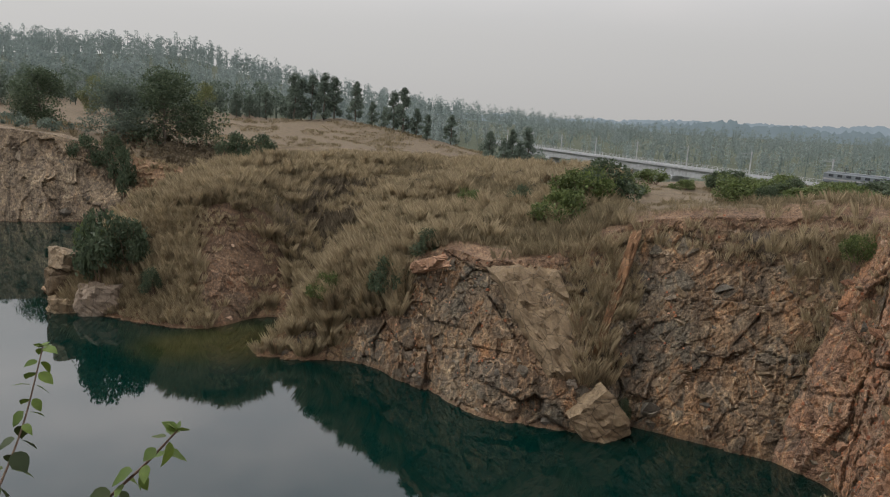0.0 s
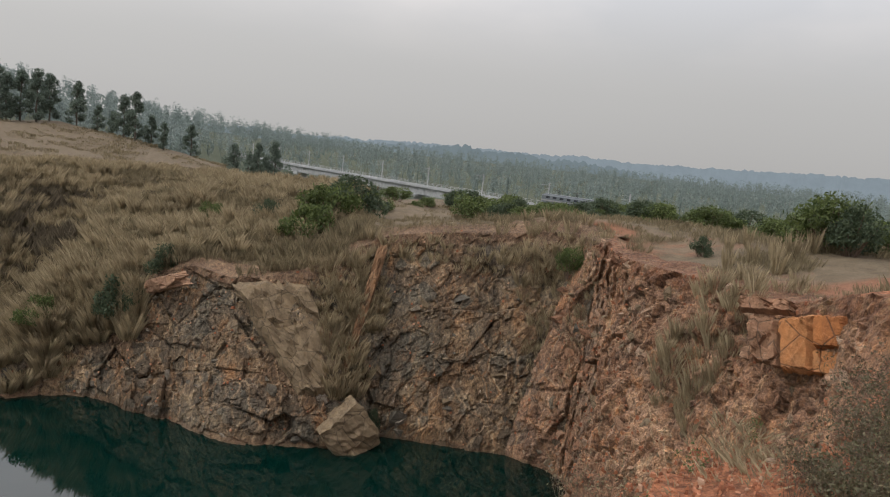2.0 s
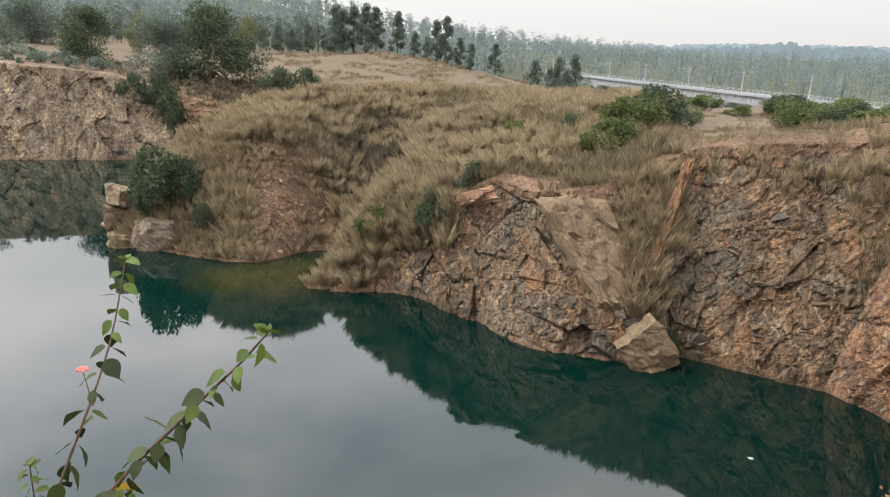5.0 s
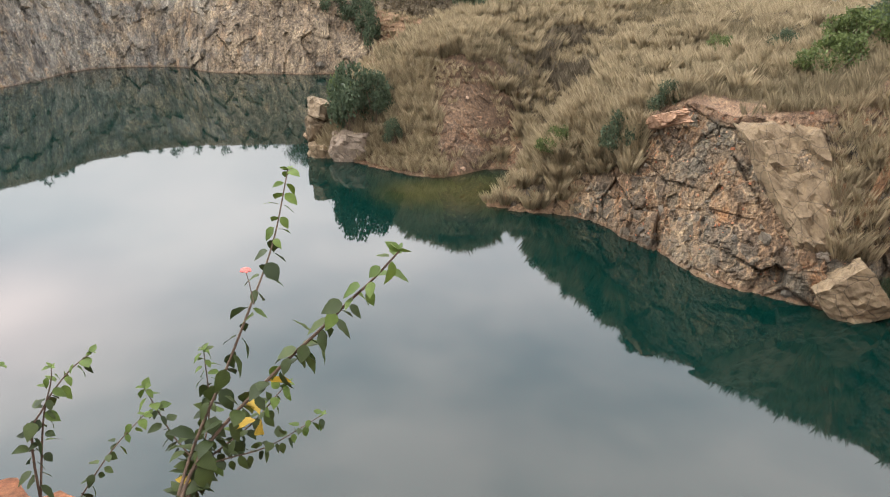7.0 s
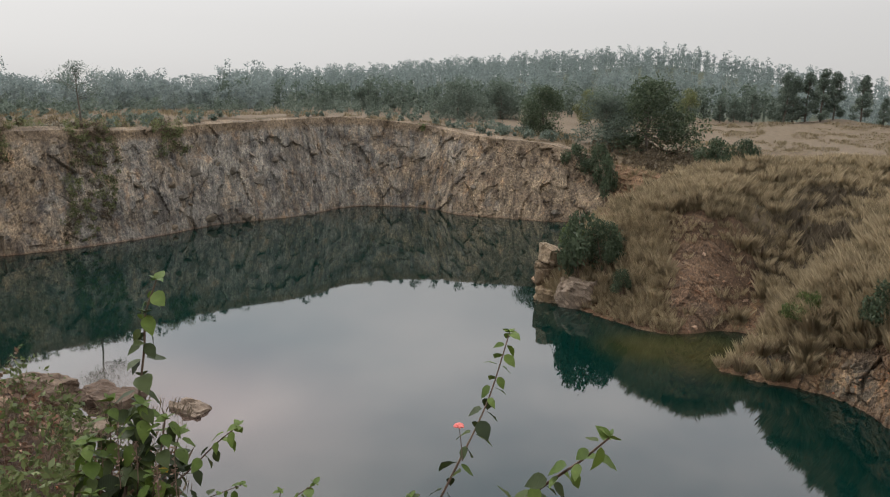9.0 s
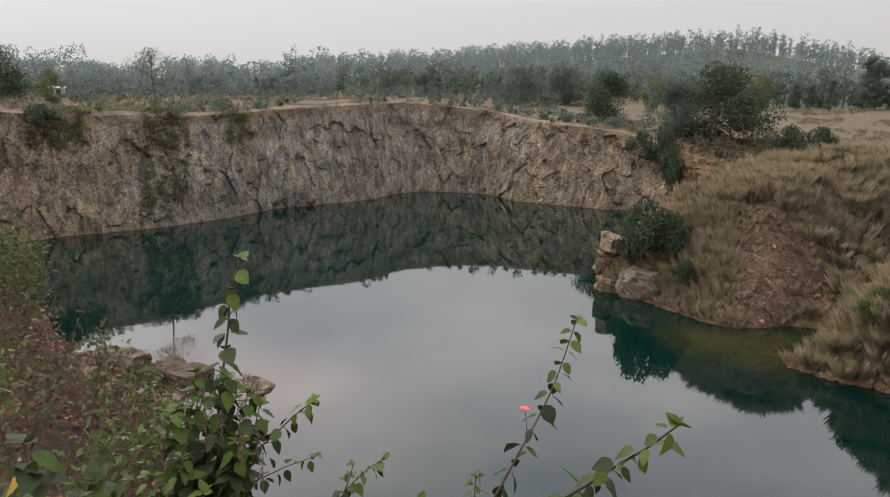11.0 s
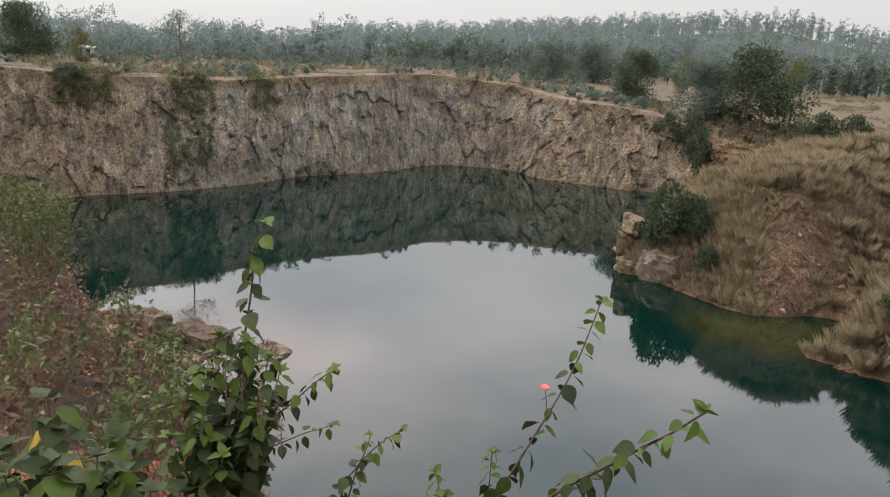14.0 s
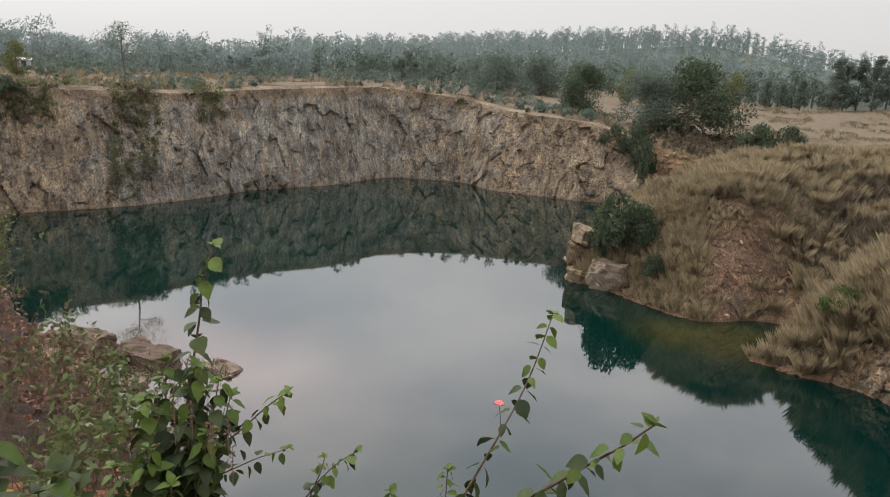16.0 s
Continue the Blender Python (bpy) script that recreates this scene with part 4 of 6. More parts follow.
stand(ROUND[0], -21.9, 105, 9.6, 0.4, 9, 1.15)
stand(ROUND[1], -25.0, 107, 7.6, 1.9, 9, 1.0, label="grey-green tree beside a broad dark one")
stand(ROUND[0], -30.0, 112, 7.0, 2.4, 9, 1.05, label="round dark green tree above the quarry wall")
stand(ROUND[1], -37.0, 150, 7.5, 0.2, 9, 1.2, label="grey-green tree behind the quarry wall")
stand(ROUND[1], -33.5, 160, 8.0, 3.2, 9, 1.2, label="grey-green tree behind the quarry wall")
stand(ROUND[0], -76.0, 100, 6.2, 0.9, 9, 1.0, label="round dark tree on the quarry brink")
stand(YOUNG, -19.0, 160, 7.0, 0.3, 7)
stand(YOUNG, -26.5, 150, 6.5, 2.0, 7)
stand(YOUNG, -72.4, 96, 4.0, 1.0, 7, 0.9, label="small yellow-green tree on the quarry brink")
stand(LONE, -65.6, 88, 7.0, 0.0, 9.3, 1.15)

# ---- scrub bushes ----
BUSH = [make_bush("bush", 1.5, 2.4, 215, 0.064, SCRUB if k != 1 else SCRUB_DARK, 80 + k, "dense green scrub bush on the dry ground") for k in range(3)]


def bush_at(k, x, y, w, h, sink=0.1, z=None, label=""):
    b = BUSH[k]
    zz = (land_z(x, y) if z is None else z) - sink
    if b in used:
        return put(b, x, y, zz, w / 2.4, x * 1.3 + y, h / 1.5, label, "scrub bushes")
    used.add(b)
    b.matrix_basis = scaled(x, y, zz, w / 2.4, x * 1.3 + y, h / 1.5)
    return tagged(b, label, group="scrub bushes")


for k, (x, y, w, h) in enumerate([(2.2, 49.0, 2.2, 1.6), (5.5, 45.8, 2.2, 1.7), (7.4, 41.6, 3.8, 2.7), (9.0, 43.6, 4.2, 2.8), (10.8, 45.6, 4.8, 2.8), (13.2, 48.4, 3.0, 1.8), (17.6, 40.6, 3.4, 1.8),
                                  (19.0, 39.4, 2.2, 1.1), (22.0, 41.5, 2.8, 1.2), (26, 43, 2.6, 1.4), (21.7, 24.0, 1.2, 1.0)]):
    bush_at(k % 3, x, y, w, h)
for k, (b, d, w, h) in enumerate([(30, 52, 3, 1.5), (37, 50, 3.4, 1.6), (39.5, 49, 4.0, 1.8), (42.5, 50, 3.6, 1.6), (45, 52, 3.4, 1.5), (47.5, 44, 3.6, 1.7), (50.8, 34, 4.0, 2.7), (52, 33, 3.0, 2.2),
                                  (56, 36, 3.6, 2.0), (59, 30, 3.0, 2.0), (34, 58, 4, 1.6), (54, 48, 5, 2), (62, 40, 5, 2), (22, 56, 3, 1.6), (26, 60, 4, 1.7), (17, 60, 3, 1.5), (12, 60, 2.4, 1.2)]):
    bush_at(k % 3, *polar(b, d), w, h)
for k in range(34):
    bush_at(k % 3, *polar(19 + 33 * hashed(k, 1, 2, 3), 47 + 17 * hashed(k, 5, 2, 9)), 2.0 + 2.2 * hashed(k, 7, 1, 1), 0.9 + 0.9 * hashed(k, 2, 8, 4))
# on the slopes
bush_at(1, -3.0, 40.2, 3.2, 2.7, z=4.0, label="dark bush clinging to the cliff's shoulder")
bush_at(1, -0.5, 39.6, 2.2, 1.7, z=6.9)
bush_at(2, -6.9, 41.6, 2.3, 2.0, z=3.5)
bush_at(1, 10.0, 32.6, 1.1, 1.4, z=0.3, label="small dark shrub in a cleft at the water")
bush_at(1, -23.7, 47.6, 5.2, 5.6, 0.6, z=2.0, label="big dark green bush on the headland point")
bush_at(0, -25.0, 48.4, 2.6, 2.6, z=3.7)
bush_at(1, -21.8, 47.8, 3.8, 3.6, z=3.0, label="dark green bush beside a bigger one on the headland")
bush_at(1, -19.6, 46.2, 2.0, 1.8, z=1.8)
bush_at(1, -44.0, 85.6, 4.6, 4.2, z=6.0, label="dark scrub hanging on the quarry brink")
bush_at(1, -38.6, 84.0, 4.4, 6.0, z=3.0, label="dark scrub hanging on the quarry wall")
bush_at(1, -41.0, 86.5, 4.2, 4.0, z=6.4)
bush_at(1, -19.6, 66.0, 4.2, 3.3)
bush_at(1, -17.5, 67.0, 3.4, 2.8)
for k, (x, y, w, h, z) in enumerate([(-79, 24, 4, 2, 11.5), (-69.0, 82.6, 2.4, 1.6, 11.2)]):
    bush_at(k % 2 + 1, x, y, w, h, z=z)
bush_at(0, 18.9, 30.2, 1.6, 1.6, z=9.6)


# ---- grass ----
def grass_blades(bases, heights, per, width, spread, rng, droop=0.55):
    """Blades as slim bent triangles, in tufts round each base."""
    n = len(bases) * per
    c = np.repeat(bases, per, 0)
    h = np.repeat(heights, per) * rng.uniform(0.55, 1.15, n)
    t = rng.uniform(0, 2 * np.pi, n)
    r = np.sqrt(rng.uniform(0, 1, n)) * spread
    lean = rng.uniform(0.06, droop, n) * h
    foot = c + np.column_stack([np.cos(t) * r, np.sin(t) * r, np.full(n, -0.05)])
    tip = foot + np.column_stack([np.cos(t) * lean, np.sin(t) * lean, h])
    mid = foot * 0.5 + tip * 0.5 + np.column_stack([-np.cos(t) * lean * 0.14, -np.sin(t) * lean * 0.14, h * 0.06])
    s = rng.uniform(0, 2 * np.pi, n)
    side = np.column_stack([np.cos(s), np.sin(s), np.zeros(n)]) * (width * rng.uniform(0.6, 1.4, n))[:, None]
    v = np.stack([foot - side * 0.5, mid + side * 0.9, tip], 1).reshape(-1, 3)
    return v, np.arange(3 * n).reshape(-1, 3)


def scatter(rng, n, az, dist):
    a = np.radians(rng.uniform(*az, n))
    d = np.sqrt(rng.uniform(dist[0] ** 2, dist[1] ** 2, n))
    return np.column_stack([np.sin(a) * d, np.cos(a) * d])


def on_land(p, least=0.5):
    p = p[signed(p, BRINK) > least]
    return np.column_stack([p, land(p)])


def clumpy(p, size, cut, seed):
    return p[soft_noise(np.column_stack([p[:, :2], np.zeros(len(p))]), size, seed) > cut]


def on_bank(ob, rng, n, low, high, x_range=None):
    """Random places on a bank between two heights."""
    me = ob.data
    co = np.empty(len(me.vertices) * 3, np.float32)
    me.vertices.foreach_get("co", co)
    co = co.reshape(-1, 3)
    ok = (co[:, 2] > low) & (co[:, 2] < high)
    if x_range:
        ok &= (co[:, 0] > x_range[0]) & (co[:, 0] < x_range[1])
    co = co[ok]
    return co[rng.integers(0, len(co), n)].astype(float) if len(co) else np.zeros((0, 3))


def off_scree(p, rng):
    """Little grows on the fan of scree that spreads down the headland from its top to the valley and the water."""
    az = np.degrees(np.arctan2(p[:, 0], p[:, 1]))
    d = np.hypot(p[:, 0], p[:, 1])
    fall = (np.degrees(np.arctan2(15.0 - p[:, 2], d)) - 8.0) / 8.0
    wob = rng.normal(0, 0.35, len(p))
    fan = (fall > 0) & (d < 60) & (az > -19.8 + 0.8 * fall + wob) & (az < -16.6 + 6.0 * fall + wob)
    return p[~fan | (rng.uniform(0, 1, len(p)) < 0.06)]


def build_grass():
    rng = np.random.default_rng(5)
    hill = clumpy(on_land(scatter(rng, 11500, (-24, 15), (37, 84)), 0.25), 2.0, -0.26, 9)
    bare = near_any(hill[:, :2], [polar(-18.5, 51) + (1.6,), polar(4.5, 46) + (1.2,)]) > 0.5
    hill = off_scree(hill[~bare], rng)
    flat = clumpy(on_land(scatter(rng, 8000, (8, 64), (20, 58)), 0.7), 2.2, -0.04, 11)
    field = clumpy(on_land(scatter(rng, 5200, (-26, 8), (84, 160))), 5.0, -0.04, 13)
    brink = clumpy(on_land(scatter(rng, 2600, (-76, -26), (82, 125))), 3.0, 0.0, 15)
    spit = np.vstack([on_bank(SPIT_BANK, rng, 900, 0.12, 6), on_bank(NEAR_CLIFF, rng, 420, 3.4, 7, (-8, -1.6)), on_bank(NEAR_CLIFF, rng, 60, 0.2, 3.4, (-8, -5)), on_bank(POINT_BANK, rng, 620, 0.3, 4.5, (-28, -16.8)), on_bank(POINT_BANK, rng, 520, 4.2, 9.5, (-28, -17.4)), on_bank(POINT_BANK, rng, 200, 5.5, 9.5, (-17.4, -9)),
                      on_bank(POINT_BANK, rng, 220, 0.3, 7, (-13.4, -9)), on_bank(POINT_BANK, rng, 110, 0.3, 7, (-17.6, -13.4)), on_bank(POINT_BANK, rng, 420, 0.05, 1.3), on_bank(BACK_BANK, rng, 300, 1, 8)])
    spit = off_scree(spit, rng)
    crest = np.vstack([on_bank(NEAR_CLIFF, rng, 130, 5, 9.0, (7.0, 10.8)), on_bank(NEAR_CLIFF, rng, 60, 2, 6.5, (7.4, 9.6)), 
                       on_bank(NEAR_CLIFF, rng, 120, 4, 11.4, (17.4, 21)), on_bank(NEAR_CLIFF, rng, 120, 8.6, 12.5)])
    gully = np.vstack([on_bank(RIGHT_CLIFF, rng, 1500, 7.5, 12.2)])
    gully = gully[(gully[:, 1] > 15.5) & (gully[:, 1] < 18.4)][:95]
    # a darker, duller grass colour in the hollow behind the headland
    az, far = np.degrees(np.arctan2(hill[:, 0], hill[:, 1])), np.hypot(hill[:, 0], hill[:, 1])
    hollow = np.abs(az + 11.4 - 0.28 * (far - 50) + rng.normal(0, 0.5, len(hill))) < 2.6
    hollow &= far < 66
    hollow_grass, hill = hill[hollow], hill[~hollow]
    for name, p, h, per, wide, spread, mat, label in (
            ("grass", hollow_grass, (0.5, 1.2), 50, 0.011, 0.3, GRASS_DULL, "dull grey-brown grass hanging in the hollow"),
            ("grass", hill, (0.3, 0.9), 54, 0.011, 0.34, GRASS, "tall dry straw grass on the hillside"),
            ("grass", flat, (0.1, 0.48), 34, 0.009, 0.3, GRASS, "short dry grass on the quarry top"),
            ("grass", field, (0.2, 0.6), 14, 0.07, 0.5, GRASS, "thin dry grass on the bare field"),
            ("grass", brink, (0.3, 0.9), 16, 0.06, 0.45, GRASS, "dry grass along the quarry brink"),
            ("grass", spit, (0.35, 1.0), 80, 0.01, 0.3, GRASS_PALE, "pale straw grass drooping on the banks"),
            ("grass", crest, (0.3, 0.75), 60, 0.008, 0.26, GRASS_PALE, "dry grass rooted in the rock face"),
            ("grass", gully, (0.4, 0.95), 50, 0.009, 0.2, GRASS_PALE, "tall pale grass in a cleft of the red cliff")):
        hh = rng.uniform(*h, len(p)) * (1 + 0.9 * soft_noise(p * (1, 1, 0), 3.0, 21))
        tagged(quick_mesh(name, *grass_blades(p, hh, per, wide, spread, rng), mat), label, "grass", kind="stuff")
    # thick tufts, fountain-shaped, thickest along the crests
    tuft = clumpy(on_land(scatter(rng, 1900, (-22, 14), (40, 80)), 0.3), 3.0, -0.1, 19)
    edge = np.vstack([on_land(scatter(rng, 160, (-9, 1), (40, 50)), 0.2), on_land(scatter(rng, 120, (-22, -15), (50, 60)), 0.2)])
    tuft = off_scree(np.vstack([tuft, edge, on_bank(SPIT_BANK, rng, 420, 0.05, 6), on_bank(NEAR_CLIFF, rng, 300, 0.05, 3.2, (-10, -6.0)), on_bank(NEAR_CLIFF, rng, 90, 2.6, 7, (-8, -2.8))]), rng)
    tagged(quick_mesh("grass", *grass_blades(tuft, rng.uniform(0.6, 1.35, len(tuft)), 210, 0.008, 0.3, rng, 0.7), GRASS_PALE), "thick drooping tufts of straw grass", "grass", kind="stuff")
    # feathery plumes standing above the rest
    plume = np.vstack([on_land(scatter(rng, 12, (42, 50), (27, 36)), 1.5), on_land(scatter(rng, 110, (-18, 8), (44, 70))), on_land(scatter(rng, 40, (-21, -17), (53, 60)))])
    tagged(quick_mesh("grass", *grass_blades(plume, rng.uniform(0.9, 1.6, len(plume)), 80, 0.014, 0.16, rng, 0.26), GRASS_PALE), "tall pale plumes of reed grass", "grass", kind="stuff")


build_grass()


# ---- woods ----
DRY_SCRUB = leaf_material("dry_scrub_leaf", (0.075, 0.06, 0.038), (0.17, 0.135, 0.085), 0.25)


def woods(name, p, heights, leaves, size, material, label, seed, slim=0.3):
    """Many trees as one mass: bare stems and crowns of leafy sprigs."""
    rng = np.random.default_rng(seed)
    n = len(p)
    hh = heights
    k = leaves
    c = np.repeat(p, k, 0)
    H = np.repeat(hh, k)
    # each crown is a handful of leafy clumps set round the stem
    clumps = 11
    pick = rng.integers(0, clumps, n * k)
    tree = np.repeat(np.arange(n), k)
    f = np.clip(np.linspace(0.06, 0.93, clumps)[None] + rng.uniform(-0.07, 0.07, (n, clumps)), 0, 1)[tree, pick]
    t = rng.uniform(0, 2 * np.pi, (n, clumps))[tree, pick]
    q = np.sqrt(rng.uniform(0.02, 0.75, (n, clumps)))[tree, pick]
    rad = H * slim * np.sin(np.pi * np.clip(0.12 + 0.84 * f, 0, 1)) ** 0.7
    bare = np.repeat(rng.uniform(0.06, 0.3, n), k)
    ball = rng.normal(0, 1, (n * k, 3))
    ball *= (rng.uniform(0.3, 1, n * k) ** 0.5 / np.linalg.norm(ball, axis=1))[:, None] * (H * slim * 0.42)[:, None] * (1, 1, 0.8)
    pts = c + np.column_stack([np.cos(t) * rad * q, np.sin(t) * rad * q, H * (bare + (0.97 - bare) * f)]) + ball
    crowns = leaf_cards(pts, size, rng, simple=True)
    s = 0.011 * hh
    stems = []
    for dx, dy in ((-1, -1), (1, -1), (1, 1), (-1, 1)):
        stems.append(np.column_stack([p[:, 0] + dx * s, p[:, 1] + dy * s, p[:, 2] - 0.5]))
    for dx, dy in ((-1, -1), (1, -1), (1, 1), (-1, 1)):
        stems.append(np.column_stack([p[:, 0] + dx * s * 0.5, p[:, 1] + dy * s * 0.5, p[:, 2] + hh * 0.8]))
    v = np.stack(stems, 1).reshape(-1, 3)
    base = (np.arange(n) * 8)[:, None, None]
    f = (np.array([(0, 1, 5), (0, 5, 4), (1, 2, 6), (1, 6, 5), (2, 3, 7), (2, 7, 6), (3, 0, 4), (3, 4, 7)])[None] + base).reshape(-1, 3)
    V, F = gather([crowns, (v, f)])
    return tagged(quick_mesh(name, V, F, material), label, "trees", kind="stuff")


def build_woods():
    rng = np.random.default_rng(8)
    hill = on_land(scatter(rng, 1500, (-56, 1), (205, 470)))
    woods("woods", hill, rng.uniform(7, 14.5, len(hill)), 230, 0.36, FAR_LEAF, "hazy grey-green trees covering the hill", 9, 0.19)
    edge = on_land(scatter(rng, 230, (-56, -12), (172, 205)))
    woods("woods", edge, rng.uniform(3, 9, len(edge)), 220, 0.38, SAL, "mixed trees along the field's edge", 10, 0.28)
    left = on_land(scatter(rng, 420, (-84, -52), (150, 260)))
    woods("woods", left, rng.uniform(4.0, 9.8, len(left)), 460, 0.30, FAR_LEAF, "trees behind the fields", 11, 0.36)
    shrubs = on_land(scatter(rng, 260, (-84, -34), (136, 172)))
    woods("woods", shrubs, rng.uniform(0.8, 3.4, len(shrubs)), 110, 0.2, SAL, "low shrubs at the edge of the fields", 12, 0.5)
    scrub = on_land(scatter(rng, 260, (-26, -14), (84, 106)), 1.0)
    woods("scrub", scrub, rng.uniform(0.4, 1.7, len(scrub)), 60, 0.22, DRY_SCRUB, "brown dry scrub below the bare field", 15, 0.55)
    patches = clumpy(on_land(scatter(rng, 420, (-22, 12), (46, 84)), 1.0), 6.0, 0.02, 41)
    woods("scrub", patches, rng.uniform(0.5, 1.2, len(patches)), 90, 0.075, DRY_SCRUB, "brown dry scrub among the hillside grass", 18, 0.55)
    brinks = on_land(scatter(rng, 520, (-78, -28), (84, 118)), 0.8)
    brinks = clumpy(brinks, 7.0, 0.0, 31)
    woods("scrub", brinks, rng.uniform(0.5, 1.6, len(brinks)), 60, 0.22, SAL, "low green scrub along the quarry brink", 16, 0.6)
    face = np.vstack([on_bank(FAR_CLIFF, rng, 2000, 8.0, 12.8), on_bank(FAR_CLIFF, rng, 2200, 0.3, 8.5)])
    face = face[((face[:, 1] > 22) & (face[:, 1] < 48) & (face[:, 2] > 8.5)) | ((np.abs(face[:, 1] - 36 + 0.4 * (8 - face[:, 2])) < 2.6) & (face[:, 2] < 8.5))]
    face = clumpy(face, 6.0, -0.2, 37)
    face = face[rng.permutation(len(face))[:380]]
    woods("scrub", face[:150], rng.uniform(0.4, 1.2, 150), 70, 0.11, DRY_SCRUB, "brown dry scrub hanging over the quarry wall", 19, 0.7)
    woods("scrub", face[150:], rng.uniform(0.4, 1.3, len(face) - 150), 70, 0.11, YELLOW_LEAF, "dull green scrub hanging over the quarry wall", 17, 0.6)
    valley = on_land(scatter(rng, 2000, (-3, 66), (330, 700)))
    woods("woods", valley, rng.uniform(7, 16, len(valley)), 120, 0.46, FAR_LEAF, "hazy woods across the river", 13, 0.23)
    near = on_land(scatter(rng, 500, (3, 66), (120, 300)))
    on_line = np.abs((near[:, 0] - 49.5) * 26 + (near[:, 1] - 306) * 9.6) / 27.7 > 9
    near = near[on_line]
    woods("woods", near, rng.uniform(2.0, 5.0, len(near)), 90, 0.32, SAL, "low woods below the bridge", 14, 0.36)


build_woods()


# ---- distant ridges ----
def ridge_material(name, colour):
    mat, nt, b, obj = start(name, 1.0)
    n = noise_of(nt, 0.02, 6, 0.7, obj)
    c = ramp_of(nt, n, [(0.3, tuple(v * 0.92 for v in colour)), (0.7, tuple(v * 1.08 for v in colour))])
    # near-black base; the haze over the ridge is put in as emission
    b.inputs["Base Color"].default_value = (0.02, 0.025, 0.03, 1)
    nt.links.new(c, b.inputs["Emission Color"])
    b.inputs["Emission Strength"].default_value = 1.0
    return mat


def ridge(name, dist, heights, material, rough, seed):
    """A wooded ridge on the horizon: bearing against the angle of its skyline."""
    az = np.linspace(-90, 110, 1400)
    el = np.interp(az, [h[0] for h in heights], [h[1] for h in heights])
    p3 = np.column_stack([az * dist * 0.0175, np.zeros(len(az)), np.zeros(len(az))])
    top = 15 + dist * np.tan(np.radians(el)) + rough * (soft_noise(p3, dist * 0.004, seed) + 0.8 * soft_noise(p3, dist * 0.0015, seed + 1) + 1.2 * soft_noise(p3, dist * 0.03, seed + 2))
    a = np.radians(az)
    x, y = np.sin(a), np.cos(a)
    rows = [np.column_stack([x * dist, y * dist, np.full(len(az), -30.0)]), np.column_stack([x * (dist + 40), y * (dist + 40), top]),
            np.column_stack([x * (dist + 400), y * (dist + 400), top - 60])]
    V = np.stack(rows, 1).reshape(-1, 3)
    return tagged(quick_mesh(name, V, grid_faces(len(az), 3), material, True), "hazy blue wooded ridge on the horizon", "ridge", kind="structure")


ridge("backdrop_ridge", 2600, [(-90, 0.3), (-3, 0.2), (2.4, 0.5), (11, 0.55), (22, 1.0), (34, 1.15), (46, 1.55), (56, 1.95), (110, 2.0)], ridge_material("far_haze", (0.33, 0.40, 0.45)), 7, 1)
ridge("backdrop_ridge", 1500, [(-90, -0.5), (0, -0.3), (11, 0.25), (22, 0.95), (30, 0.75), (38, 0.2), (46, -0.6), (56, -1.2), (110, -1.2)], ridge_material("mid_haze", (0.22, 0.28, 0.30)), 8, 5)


# ---- railway bridge ----
def box_bm(size, at=(0, 0, 0), bevel=0.0):
    bm = bmesh.new()
    bmesh.ops.create_cube(bm, size=1)
    for v in bm.verts:
        v.co = Vector((v.co.x * size[0] + at[0], v.co.y * size[1] + at[1], v.co.z * size[2] + at[2]))
    if bevel:
        bmesh.ops.bevel(bm, geom=bm.edges[:], offset=bevel, segments=1, affect="EDGES")
    return bm


def add_box(bm, size, at):
    other = box_bm(size, at)
    me = bpy.data.meshes.new("piece")
    other.to_mesh(me)
    other.free()
    bm.from_mesh(me)
    bpy.data.meshes.remove(me)


SPAN, DECK = 27.7, 3.9
ALONG = math.atan2(-26, 9.6)


def bridge_point(k):
    return 49.5 + 9.6 * k, 306 - 26 * k


bridge = empty("railway_bridge", (*bridge_point(0), DECK), "long white concrete railway bridge across the valley", "bridge")
bridge.rotation_euler = (0, 0, ALONG)
for k in range(-4, 5):
    gx = (k + 0.5) * SPAN
    bm = box_bm((SPAN - 0.25, 0.5, 2.5), (gx, -2.2, -1.7))
    add_box(bm, (SPAN - 0.25, 0.5, 2.5), (gx, 2.2, -1.7))
    for j in range(14):
        for side in (-2.5, 2.5):
            add_box(bm, (0.18, 0.12, 2.3), (gx - SPAN / 2 + 1.2 + j * 1.95, side, -1.7))
    part("girder", bm, CONCRETE, bridge)
    bm = box_bm((SPAN - 0.05, 6.4, 0.3), (gx, 0, -0.3))
    add_box(bm, (SPAN - 0.05, 0.2, 0.45), (gx, -3.1, 0.05))
    add_box(bm, (SPAN - 0.05, 0.2, 0.45), (gx, 3.1, 0.05))
    part("deck", bm, CONCRETE, bridge)
    for side in (-3.1, 3.1):
        bm = box_bm((SPAN, 0.07, 0.07), (gx, side, 1.15))
        for j in range(12):
            add_box(bm, (0.08, 0.08, 1.0), (gx - SPAN / 2 + j * SPAN / 12 + 0.4, side, 0.7))
        part("railing", bm, STEEL, bridge)
for k in range(-4, 6):
    px = k * SPAN
    bm = box_bm((3.4, 7.4, 1.1), (px, 0, -3.52), 0.1)
    part("pier_cap", bm, CONCRETE, bridge)
    bm = bmesh.new()
    bmesh.ops.create_cone(bm, cap_ends=True, segments=16, radius1=1.7, radius2=1.5, depth=12)
    for v in bm.verts:
        v.co = Vector((v.co.x + px, v.co.y * 1.7, v.co.z - 10.0))
    part("pier", bm, CONCRETE, bridge)


